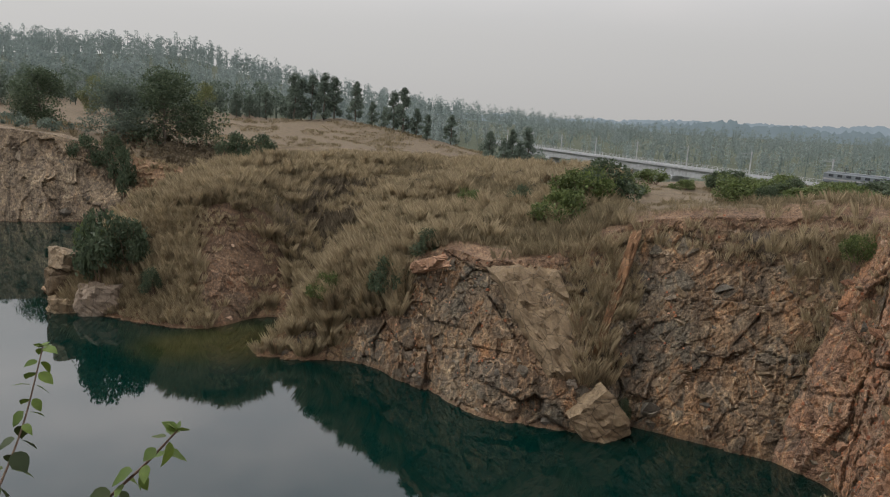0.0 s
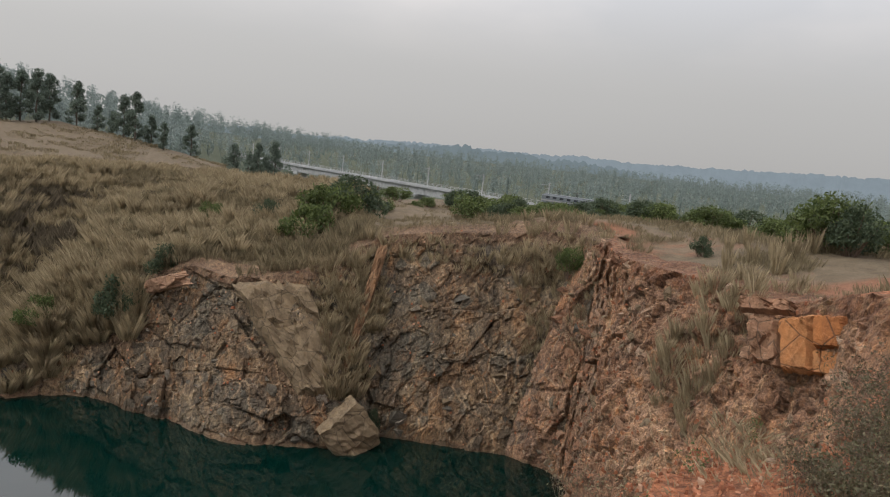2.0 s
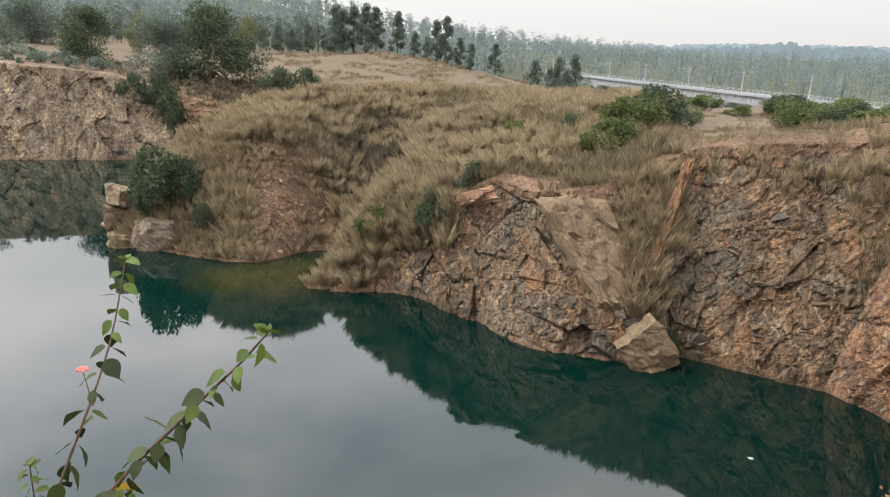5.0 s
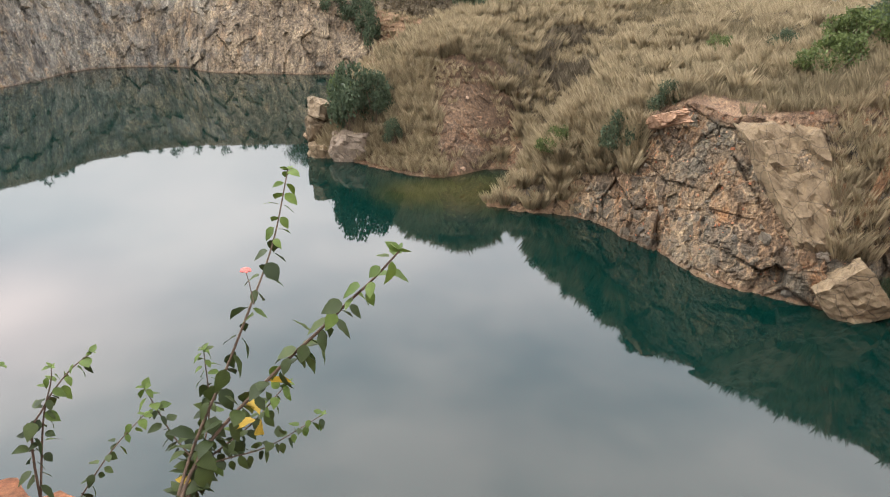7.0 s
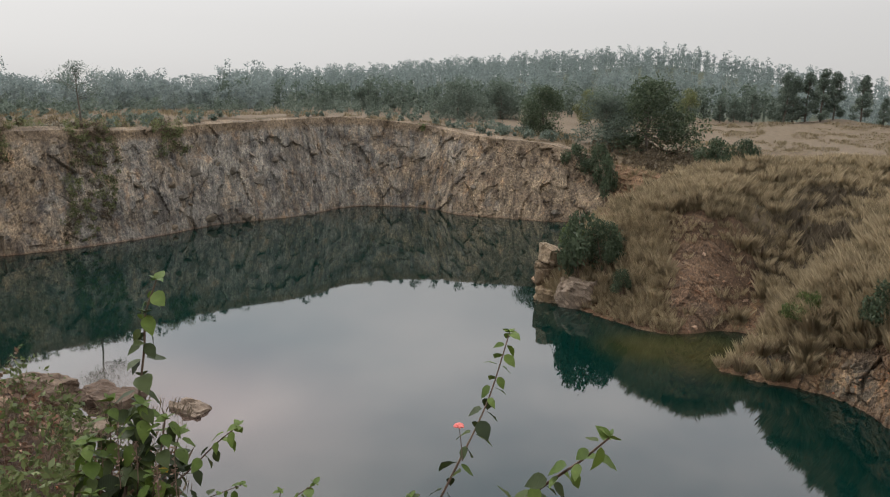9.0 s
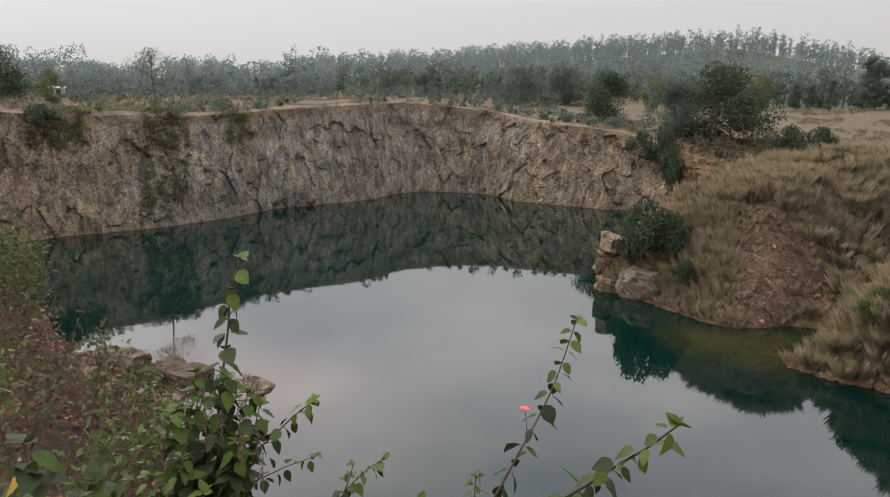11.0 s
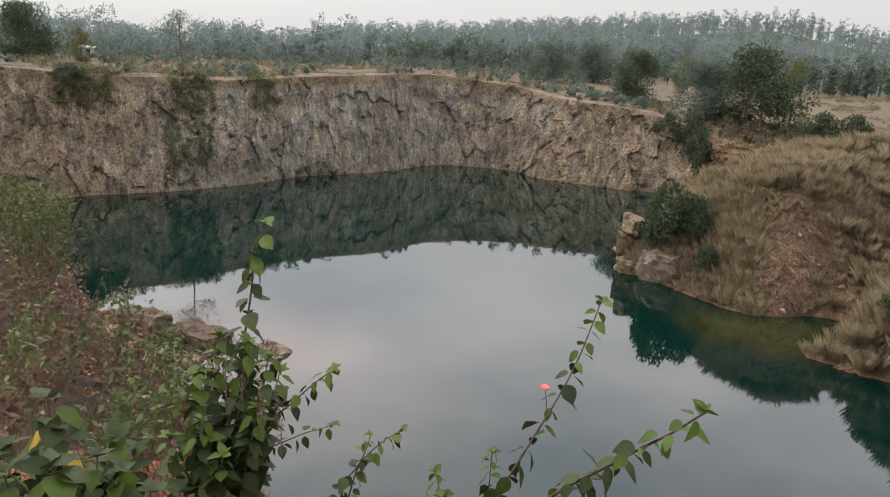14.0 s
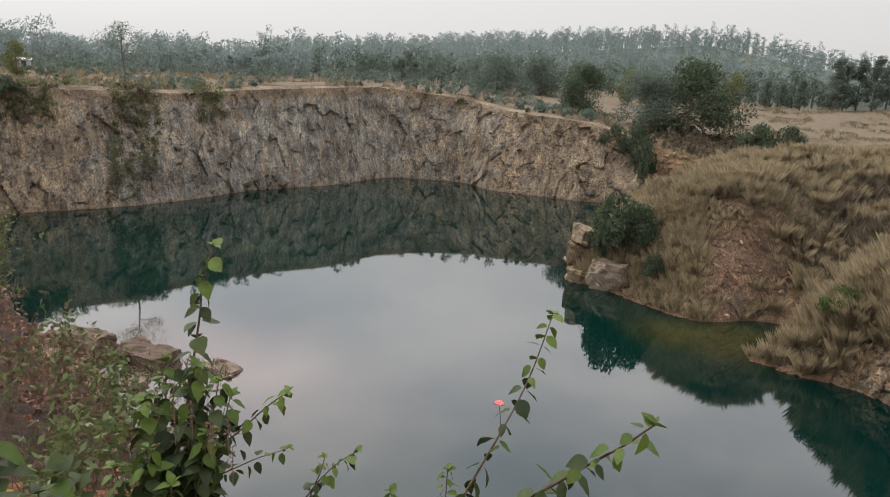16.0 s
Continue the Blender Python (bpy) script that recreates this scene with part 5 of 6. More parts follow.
def make_mast(k):
    x, y = bridge_point(k)
    m = empty("catenary_mast", (x + 2.6, y + 1.0, DECK - 0.1), "slim steel catenary mast on the railway line", "mast", "catenary masts")
    part("post", box_bm((0.28, 0.28, 7.0), (0, 0, 3.4)), STEEL, m)
    bm = box_bm((3.0, 0.1, 0.1), (-1.4, -0.5, 6.2))
    add_box(bm, (2.6, 0.07, 0.07), (-1.2, -0.5, 5.2))
    part("bracket", bm, STEEL, m)
    return m


for k in range(-3, 7):
    make_mast(k)

bank_line = [bridge_point(4.9 + 0.4 * k) for k in range(12)]
_bv, _across = [], (math.sin(ALONG), -math.cos(ALONG))
for x, y in bank_line:
    for off, z in ((-14, -7), (-3.4, DECK - 0.25), (3.4, DECK - 0.25), (14, -7)):
        _bv.append((x + _across[0] * off, y + _across[1] * off, z))
tagged(quick_mesh("railway_embankment", _bv, grid_faces(12, 4), GROUND, attrs={"red": np.full(48, 0.4), "green": np.full(48, 0.3)}),
       "earth embankment carrying the railway", "embankment", kind="structure")

# ---- locomotive ----
PAINT = plain("pale_blue_train_paint", [(0.3, (0.10, 0.115, 0.125)), (0.7, (0.14, 0.155, 0.165))], 0.7, 0.45, 0.05)
PALE_BAND = plain("white_train_band", [(0.3, (0.2, 0.2, 0.2)), (0.7, (0.26, 0.26, 0.26))], 0.7, 0.45, 0.05)
DARK = plain("dark_underframe", [(0.3, (0.03, 0.03, 0.03)), (0.7, (0.08, 0.08, 0.08))], 3.0)
GLASS = plain("dark_window_glass", [(0.3, (0.02, 0.025, 0.03)), (0.7, (0.05, 0.055, 0.06))], 1.0, 0.1, 0)
lx, ly = bridge_point(5.4)
loco = empty("locomotive", (lx, ly, DECK - 0.15), "pale blue electric locomotive standing on the railway line", "locomotive")
loco.rotation_euler = (0, 0, ALONG)
part("body", box_bm((20, 3.0, 2.6), (0, 0, 2.4), 0.25), PAINT, loco)
part("band", box_bm((19.6, 3.04, 0.4), (0, 0, 2.1)), PALE_BAND, loco, "white stripe along the side")
part("roof", box_bm((18.6, 2.4, 0.35), (0, 0, 3.8), 0.1), PAINT, loco)
part("underframe", box_bm((18, 2.6, 0.5), (0, 0, 0.9)), DARK, loco)
for sx in (-6.5, 6.5):
    part("bogie", box_bm((4.6, 2.4, 0.7), (sx, 0, 0.55), 0.1), DARK, loco)
for k in range(7):
    for sy in (-1.53, 1.53):
        part("window", box_bm((1.3, 0.05, 0.6), (-7.5 + 2.5 * k, sy, 3.0)), GLASS, loco)
for sx in (-5, 1.5):
    bm = box_bm((1.8, 1.6, 0.1), (sx, 0, 5.1))
    add_box(bm, (1.6, 0.08, 0.08), (sx, 0.5, 4.5))
    add_box(bm, (0.08, 0.08, 1.1), (sx - 0.6, 0.5, 4.5))
    add_box(bm, (0.08, 0.08, 1.1), (sx + 0.6, -0.5, 4.5))
    part("pantograph", bm, DARK, loco)


# ---- a hut in the far fields, and a scrap on the water ----
WHITE_SHEET = plain("white_roof_sheet", [(0.3, (0.40, 0.41, 0.42)), (0.7, (0.55, 0.55, 0.55))], 2.0, 0.6, 0.1)
hx, hy = polar(-72.0, 138)
hut = empty("hut", (hx, hy, land_z(hx, hy) - 0.1), "small field hut with a white sheet roof", "hut")
hut.rotation_euler = (0, 0, 1.2)
part("wall", box_bm((2.4, 2.0, 1.5), (0, 0, 0.75)), CONCRETE, hut)
part("door", box_bm((0.7, 0.06, 1.3), (0.3, -1.02, 0.65)), DARK, hut)
bm = box_bm((2.9, 2.4, 0.12), (0, 0, 1.68))
for v in bm.verts:
    v.co.z += 0.12 * v.co.y
part("roof", bm, WHITE_SHEET, hut)
scrap = part("floating_scrap", rock_shape(np.random.default_rng(7), (0.16, 0.1, 0.05), 6, 2), WHITE_SHEET, None)
scrap.location = (10.8, 23.8, 0.02)
tagged(scrap, "small white scrap floating on the green water", "scrap")


# ---- rock pieces on the faces ----
def block_shapes(rng, count):
    out = []
    for k in range(count):
        bm = rock_shape(rng, (rng.uniform(0.8, 1.5), rng.uniform(0.6, 1.1), rng.uniform(0.45, 1.0)), 10, 1)
        me = bpy.data.meshes.new("rock")
        bm.to_mesh(me)
        bm.free()
        out.append(me)
    return out


def stud(cliff, material, count, low, high, sizes, seed, keep=None, name="rock", tilt=0.5):
    """Loose and proud blocks on a face, each its own piece."""
    rng = np.random.default_rng(seed)
    shapes = block_shapes(rng, 8)
    for me in shapes:
        me.materials.append(material)
    at = on_bank(cliff, rng, count * 3, low, high)
    if keep:
        at = at[[keep(p) for p in at]]
    for p in at[:count]:
        ob = new(name, shapes[int(rng.integers(0, 8))])
        s = float(rng.uniform(*sizes)) * float(rng.uniform(0.7, 1.2))
        p = p + np.array((0.12, 0.3, -0.1)) * s
        ob.matrix_basis = Matrix.LocRotScale(Vector(p), Euler((float(rng.normal(0, tilt)), float(rng.normal(0.5, tilt)), float(rng.uniform(0, 6.28)))), (s, s, s))
        ob.parent = cliff


stud(NEAR_CLIFF, BLOCK_GREY, 110, 0.2, 6.6, (0.25, 0.8), 101, lambda p: p[0] < 7.5 and p[0] > -6)
stud(NEAR_CLIFF, BLOCK_TAN, 60, 0.2, 10.5, (0.3, 0.8), 102, lambda p: p[0] > 8.5)
stud(NEAR_CLIFF, BLOCK_GREY, 60, 0.2, 8.0, (0.3, 0.9), 103, lambda p: p[0] > 10)
stud(RIGHT_CLIFF, BLOCK_RED, 240, 0.5, 11.8, (0.18, 0.6), 104)
stud(RIGHT_CLIFF, BLOCK_TAN, 50, 3, 11.0, (0.2, 0.5), 105)
stud(POINT_BANK, BLOCK_RED, 90, 0.1, 5.5, (0.15, 0.45), 106)
stud(SPIT_BANK, BLOCK_RED, 40, 0.0, 2.0, (0.15, 0.4), 107)
stud(FAR_CLIFF, BLOCK_GREY, 90, 0.0, 9, (0.5, 1.3), 108)


RUST = plain_rock("bright_rust_rock", [(0.15, (0.24, 0.09, 0.034)), (0.5, (0.36, 0.145, 0.05)), (0.8, (0.40, 0.21, 0.095))])


def slab(parent, corners, thick, material, seed, name="rock_slab", label="", rough=1.0):
    """A tilted plate of rock: corners of its outer face in turn, with broken edges and a rough surface."""
    rng = np.random.default_rng(seed)
    a, b, c, d = [np.array(v, float) for v in corners]
    n = np.cross(b - a, d - a)
    n /= np.linalg.norm(n)
    if n @ (a + c) > 0:  # face the lake
        n = -n
    k = 26
    u, v = np.meshgrid(np.linspace(0, 1, k), np.linspace(0, 1, k), indexing="ij")
    u, v = u.ravel()[:, None], v.ravel()[:, None]
    jag = 0.06 * min(1.0, 0.7 + rough) * np.column_stack([facets(np.column_stack([u * 9 + seed, v * 9, u * 0]), 1.0, seed), facets(np.column_stack([u * 9, v * 9 + seed, u * 0]), 1.0, seed + 3)])
    uu, vv = u + jag[:, :1], v + jag[:, 1:]
    p = a * (1 - uu) * (1 - vv) + b * uu * (1 - vv) + c * uu * vv + d * (1 - uu) * vv
    edge = np.clip(np.minimum(np.minimum(u, 1 - u), np.minimum(v, 1 - v)) * 14, 0, 1).ravel()
    rel = thick * (edge - 0.6) + rough * edge * (0.3 * facets(p, 1.1, seed + 7, 1.0) + 0.12 * facets(p, 0.4, seed + 9, 1.0))
    front = p + n * rel[:, None]
    ring = np.concatenate([np.arange(k) * k, (k - 1) * k + np.arange(1, k), np.arange(k - 2, -1, -1) * k + k - 1, np.arange(k - 2, 0, -1)])
    back = p[ring] - n * thick
    m = len(ring)
    sides = np.array([(ring[i], ring[(i + 1) % m], k * k + (i + 1) % m, k * k + i) for i in range(m)])
    ob = quick_mesh(name, np.vstack([front, back]), np.vstack([grid_faces(k, k), sides]), material, False, parent=parent)
    return tagged(ob, label)


slab(NEAR_CLIFF, [(2.6, 35.9, 7.4), (6.6, 35.7, 7.6), (8.6, 32.9, 2.3), (6.2, 32.6, 2.2)], 0.45, BLOCK_TAN, 11, label="smooth tan slab tilted across the face")
slab(NEAR_CLIFF, [(10.3, 36.2, 9.6), (10.9, 36.1, 9.7), (8.6, 33.2, 3.6), (8.2, 33.3, 3.7)], 0.35, BLOCK_ORANGE, 12, "rock_ridge", "narrow rust-orange ridge running down the face")
slab(NEAR_CLIFF, [(0.2, 37.4, 7.5), (-1.6, 39.0, 6.6), (-1.4, 38.9, 5.9), (0.6, 37.0, 6.9)], 0.4, BLOCK_RED, 13, label="reddish overhanging ledge at the brink")


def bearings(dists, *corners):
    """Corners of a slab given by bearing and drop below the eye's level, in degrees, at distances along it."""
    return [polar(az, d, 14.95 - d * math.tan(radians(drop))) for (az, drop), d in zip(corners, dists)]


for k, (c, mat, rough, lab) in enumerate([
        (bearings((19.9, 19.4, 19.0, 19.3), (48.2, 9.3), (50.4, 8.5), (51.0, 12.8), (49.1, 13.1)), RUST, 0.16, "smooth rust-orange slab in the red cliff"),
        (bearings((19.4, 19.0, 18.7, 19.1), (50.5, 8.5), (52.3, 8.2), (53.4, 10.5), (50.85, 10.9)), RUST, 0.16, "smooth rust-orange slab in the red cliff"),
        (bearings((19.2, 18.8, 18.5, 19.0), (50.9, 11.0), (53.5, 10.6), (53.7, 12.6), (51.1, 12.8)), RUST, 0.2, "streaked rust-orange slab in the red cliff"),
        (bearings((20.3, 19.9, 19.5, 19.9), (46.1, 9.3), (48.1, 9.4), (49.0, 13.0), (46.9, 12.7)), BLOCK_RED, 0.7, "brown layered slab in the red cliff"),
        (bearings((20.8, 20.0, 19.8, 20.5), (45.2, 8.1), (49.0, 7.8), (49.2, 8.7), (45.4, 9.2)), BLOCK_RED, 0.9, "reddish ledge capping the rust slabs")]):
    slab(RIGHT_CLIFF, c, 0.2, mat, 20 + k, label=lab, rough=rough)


# ---- gravel and stones near the camera ----
def gravel(name, p, sizes, material, label, seed):
    rng = np.random.default_rng(seed)
    ico = bmesh.new()
    bmesh.ops.create_cone(ico, cap_ends=True, cap_tris=True, segments=4, radius1=1.0, radius2=0.6, depth=1.2)
    base = np.array([v.co[:] for v in ico.verts])
    bmesh.ops.triangulate(ico, faces=ico.faces[:])
    tri = np.array([[v.index for v in f.verts] for f in ico.faces])
    ico.free()
    n = len(p)
    jit = base[None] * rng.uniform(0.6, 1.15, (n, len(base), 1)) * (sizes * rng.uniform(0.5, 1.3, n))[:, None, None] * rng.uniform(0.6, 1.0, (n, 1, 3))
    V = (jit + p[:, None, :]).reshape(-1, 3)
    F = (tri[None] + (np.arange(n) * len(base))[:, None, None]).reshape(-1, 3)
    return tagged(quick_mesh(name, V, F, material), label, "gravel", kind="stuff")


def island_stone(name, stops):
    mat, nt, b, obj = start(name, 0.9)
    geo = nt.nodes.new("ShaderNodeNewGeometry")
    col = ramp_of(nt, geo.outputs["Random Per Island"], stops)
    grain = noise_of(nt, 30.0, 6, 0.75, obj)
    nt.links.new(mixed(nt, 0.5, col, ramp_of(nt, grain, [(0.3, (0.55, 0.55, 0.55)), (0.7, (1.3, 1.3, 1.3))]), "MULTIPLY"), b.inputs["Base Color"])
    bump(nt, b, grain, 0.5, 0.01)
    return mat


GRAVEL = island_stone("red_gravel", [(0.0, (0.18, 0.065, 0.033)), (0.5, (0.34, 0.135, 0.068)), (0.85, (0.38, 0.18, 0.10)), (1.0, (0.40, 0.26, 0.17))])

BANK_STONE = island_stone("pinkish_brown_stone", [(0.0, (0.07, 0.042, 0.028)), (0.5, (0.15, 0.09, 0.06)), (0.85, (0.29, 0.175, 0.115)), (1.0, (0.42, 0.29, 0.21))])
SCREE = island_stone("brown_scree", [(0.0, (0.10, 0.07, 0.045)), (0.5, (0.18, 0.125, 0.08)), (1.0, (0.27, 0.20, 0.14))])


def surface_points(ob, rng, n, low, keep):
    p = on_bank(ob, rng, n * 6, low, 20)
    p = p[keep(p)][:n]
    return p + np.column_stack([rng.normal(0, 0.05, (len(p), 2)), np.zeros(len(p))])


_r = np.random.default_rng(77)
ledge_pts = surface_points(LEDGE_BANK, _r, 16000, 10.5, lambda p: (p[:, 0] > 0.6) & (p[:, 0] < 13))
bank_pts = surface_points(LEFT_BANK, _r, 4200, 10.0, lambda p: (p[:, 0] > -16))
extra = np.vstack([on_land(scatter(_r, 1500, (30, 75), (2.5, 11)), 0.2), on_land(scatter(_r, 1200, (-90, -55), (3, 14)), 0.1)])
gravel("gravel", np.vstack([ledge_pts, extra]), 0.026, GRAVEL, "loose red gravel and crumbled earth", 78)
gravel("gravel", bank_pts, 0.03, BANK_STONE, "brown gravel and crumbled earth on the bank", 82)
gravel("gravel", bank_pts[:1400], 0.06, BANK_STONE, "fist-sized brown stones on the bank", 83)
big = ledge_pts[:1500]
gravel("gravel", big, 0.05, GRAVEL, "fist-sized reddish stones", 79)
gravel("gravel", on_bank(POINT_BANK, _r, 2600, 0.2, 8), 0.07, SCREE, "brown scree on the headland slope", 80)
gravel("gravel", np.vstack([on_bank(RIGHT_CLIFF, _r, 700, 1, 12.4), on_bank(NEAR_CLIFF, _r, 260, 0.1, 11)]), 0.10, GRAVEL, "rubble caught on the rock faces", 81)
bank_near = bank_pts[(bank_pts[:, 0] > -8) & (bank_pts[:, 2] > 11)]
STONES = block_shapes(np.random.default_rng(90), 6)
for me in STONES:
    me.materials.append(BLOCK_RED)
for k, p in enumerate(np.vstack([ledge_pts[600:720], bank_near[:150]])):
    ob = new("stone", STONES[k % 6])
    s = 0.06 + 0.17 * hashed(k, 3, 1, 5) ** 2
    ob.matrix_basis = Matrix.LocRotScale(Vector(p), Euler((k * 0.7, k * 1.1, k * 1.9)), (s, s, s))
    tagged(ob, "angular reddish stone lying on the gravel", "stone", "stones on the gravel")


# ---- plants by the camera ----
def leaf_bm(curl):
    """An ovate, pointed leaf of length 1 along +x with a sunk midrib."""
    bm = bmesh.new()
    xs = [0.0, 0.12, 0.3, 0.5, 0.7, 0.86, 1.0]
    ws = [0.0, 0.2, 0.31, 0.31, 0.22, 0.11, 0.0]
    mid = [bm.verts.new((x, 0, -curl * x * x * 0.5)) for x in xs]
    for sgn in (-1, 1):
        side = [mid[0]] + [bm.verts.new((x, sgn * w, -curl * x * x * 0.5 + 0.16 * w + 0.015 * (-1) ** i)) for i, (x, w) in enumerate(zip(xs[1:-1], ws[1:-1]))] + [mid[-1]]
        for i in range(len(xs) - 1):
            vs = [mid[i], mid[i + 1], side[i + 1], side[i]]
            vs = [v for j, v in enumerate(vs) if v not in vs[:j]]
            if len(vs) > 2:
                bm.faces.new(vs if sgn < 0 else vs[::-1])
    for f in bm.faces:
        f.smooth = True
    return bm


def fresh_leaf(name, dark, light):
    """A living leaf: shade varies from leaf to leaf, veins and blotches on it."""
    mat, nt, b, obj = start(name, 0.55)
    b.inputs["Specular IOR Level"].default_value = 0.25
    info = nt.nodes.new("ShaderNodeObjectInfo")
    col = ramp_of(nt, info.outputs["Random"], [(0.0, dark), (1.0, light)])
    wave = nt.nodes.new("ShaderNodeTexWave")
    wave.inputs["Scale"].default_value, wave.inputs["Distortion"].default_value = 5.0, 1.5
    nt.links.new(obj, wave.inputs["Vector"])
    col = mixed(nt, 0.5, col, ramp_of(nt, noise_of(nt, 3.0, 5, 0.6, obj), [(0.3, (0.6, 0.6, 0.55)), (0.7, (1.35, 1.35, 1.2))]), "MULTIPLY")
    col = mixed(nt, math_of(nt, "MULTIPLY", wave.outputs[0], 0.05), col, (0.22, 0.27, 0.12))
    nt.links.new(col, b.inputs["Base Color"])
    bump(nt, b, wave.outputs[0], 0.12, 0.02)
    tr = nt.nodes.new("ShaderNodeBsdfTranslucent")
    nt.links.new(col, tr.inputs["Color"])
    mx = nt.nodes.new("ShaderNodeMixShader")
    mx.inputs[0].default_value = 0.22
    nt.links.new(b.outputs[0], mx.inputs[1])
    nt.links.new(tr.outputs[0], mx.inputs[2])
    nt.links.new(mx.outputs[0], nt.nodes["Material Output"].inputs["Surface"])
    return mat


LEAF = fresh_leaf("lantana_leaf", (0.016, 0.027, 0.008), (0.05, 0.07, 0.017))
LEAF_YOUNG = fresh_leaf("young_leaf", (0.05, 0.085, 0.012), (0.09, 0.135, 0.022))
LEAF_YELLOW = fresh_leaf("yellowed_leaf", (0.42, 0.27, 0.03), (0.5, 0.36, 0.05))
STEM = plain("purplish_stem", [(0.3, (0.06, 0.04, 0.03)), (0.7, (0.13, 0.09, 0.06))], 30.0)
PETAL = plain("coral_pink_petal", [(0.3, (0.55, 0.12, 0.12)), (0.7, (0.7, 0.25, 0.2))], 40.0, 0.6, 0.1)
LEAVES = {}
for mat in (LEAF, LEAF_YOUNG, LEAF_YELLOW):
    LEAVES[mat] = []
    for curl in (0.25, 0.6, 1.0):
        me = bpy.data.meshes.new("leaf")
        b = leaf_bm(curl)
        b.to_mesh(me)
        b.free()
        me.materials.append(mat)
        LEAVES[mat].append(me)


def add_leaf(root, at, ahead, length, mat, rng):
    ob = new("leaf", LEAVES[mat][int(rng.integers(0, 3))])
    ahead = Vector(ahead).normalized()
    up = Vector((float(rng.normal(0, 0.35)), float(rng.normal(0, 0.35)), 1.0))
    y = up.cross(ahead).normalized()
    z = ahead.cross(y)
    m = Matrix((ahead, y, z)).transposed().to_4x4()
    ob.matrix_basis = Matrix.Translation(Vector(at) - root.location) @ m @ Matrix.Diagonal((length, length * float(rng.uniform(0.85, 1.25)), length, 1))
    ob.parent = root


def leafy_stem(root, line, thick, gap, big, small, rng, bushy=0.0, start_at=0.0, young=0.16, name="stem"):
    """A stem along points with opposite pairs of leaves, smaller towards the tip."""
    pts = smooth_line(line, 6)
    rad = np.linspace(thick, thick * 0.35, len(pts))
    v, f = tube(pts - np.array(root.location), rad, 6)
    quick_mesh(name, v, f, STEM, True, parent=root)
    seg = np.concatenate([[0], np.cumsum(np.linalg.norm(np.diff(pts, axis=0), axis=1))])
    total, s, k = seg[-1], start_at * seg[-1], 0
    while s < total:
        u = s / total
        at = np.array([np.interp(s, seg, pts[:, i]) for i in range(3)])
        d = pts[min(len(pts) - 1, int(u * (len(pts) - 1)) + 1)] - pts[int(u * (len(pts) - 1))]
        d = d / (np.linalg.norm(d) + 1e-9)
        t = k * math.pi / 2 + rng.uniform(-0.4, 0.4)
        a = np.cross(d, (0.3, 0.8, 0.5))
        a /= np.linalg.norm(a)
        b = np.cross(d, a)
        side = math.cos(t) * a + math.sin(t) * b
        size = big + (small - big) * u ** 1.3
        for sg in (-1, 1):
            ln = size * rng.uniform(0.7, 1.2)
            mat = LEAF_YOUNG if u > 1 - young or rng.uniform() < 0.06 else LEAF_YELLOW if rng.uniform() < 0.02 else LEAF
            add_leaf(root, at + side * sg * 0.012, side * sg + d * 0.35 + (0, 0, rng.uniform(-1.5, -0.15)), ln, mat, rng)
            if rng.uniform() < bushy:
                q = rng.normal(size=3)
                add_leaf(root, at + q / np.linalg.norm(q) * 0.015, q + (0, 0, -0.2), ln * 0.8, LEAF, rng)
        s += gap * (1 - 0.45 * u) * rng.uniform(0.8, 1.2)
        k += 1
    tip = pts[-1]
    for j in range(4):
        t = j * 1.57 + rng.uniform(-0.4, 0.4)
        add_leaf(root, tip, (math.cos(t), math.sin(t), rng.uniform(0.2, 1.2)), small * rng.uniform(0.5, 0.9), LEAF_YOUNG if young > 0.08 else LEAF, rng)


def seed_head(root, at, rng, height=0.10):
    p = np.array(at) - np.array(root.location)
    pieces = [tube([p, p + (0.005, 0.0, height)], [0.0018, 0.001], 4)]
    v, f = gather(pieces)
    quick_mesh("seed_stalk", v, f, TWIG, parent=root)
    q = p + np.column_stack([rng.normal(0, 0.006, (36, 2)), rng.uniform(0.3, 1.0, 36) * height])
    quick_mesh("seed_head", *leaf_cards(q, 0.006, rng), TWIG, parent=root)


rng = np.random.default_rng(300)
lantana = empty("lantana_bush", (-1.5, 1.42, 13.0), "flowering lantana shrub with long leafy stems over the water", "shrub")
leafy_stem(lantana, [(-1.5, 1.42, 12.95), (-1.6, 1.75, 13.12), (-1.55, 1.95, 13.38), (-1.49, 2.08, 13.62), (-1.49, 2.21, 13.74), (-1.50, 2.32, 13.85), (-1.50, 2.44, 14.06)],
           0.007, 0.088, 0.115, 0.055, rng, 0.0, 0.25)
leafy_stem(lantana, [(-1.5, 1.42, 12.95), (-1.56, 1.75, 13.12), (-1.30, 1.92, 13.45), (-1.08, 1.88, 13.69), (-0.93, 1.80, 13.86), (-0.81, 1.75, 13.99), (-0.71, 1.72, 14.11)],
           0.008, 0.10, 0.105, 0.062, rng, 0.15, 0.2)
leafy_stem(lantana, [(-1.5, 1.42, 12.95), (-1.6, 1.75, 13.02), (-1.66, 1.95, 13.15), (-1.70, 2.02, 13.4)], 0.006, 0.05, 0.085, 0.05, rng, 0.5, 0.3)
leafy_stem(lantana, [(-1.5, 1.42, 12.95), (-1.6, 1.75, 13.02), (-1.5, 2.0, 13.1), (-1.38, 2.1, 13.26)], 0.006, 0.05, 0.09, 0.05, rng, 0.5, 0.3)
leafy_stem(lantana, [(-1.5, 1.42, 12.95), (-1.6, 1.75, 13.02), (-1.78, 1.85, 13.1), (-1.86, 1.84, 13.3)], 0.006, 0.05, 0.08, 0.05, rng, 0.4, 0.3)
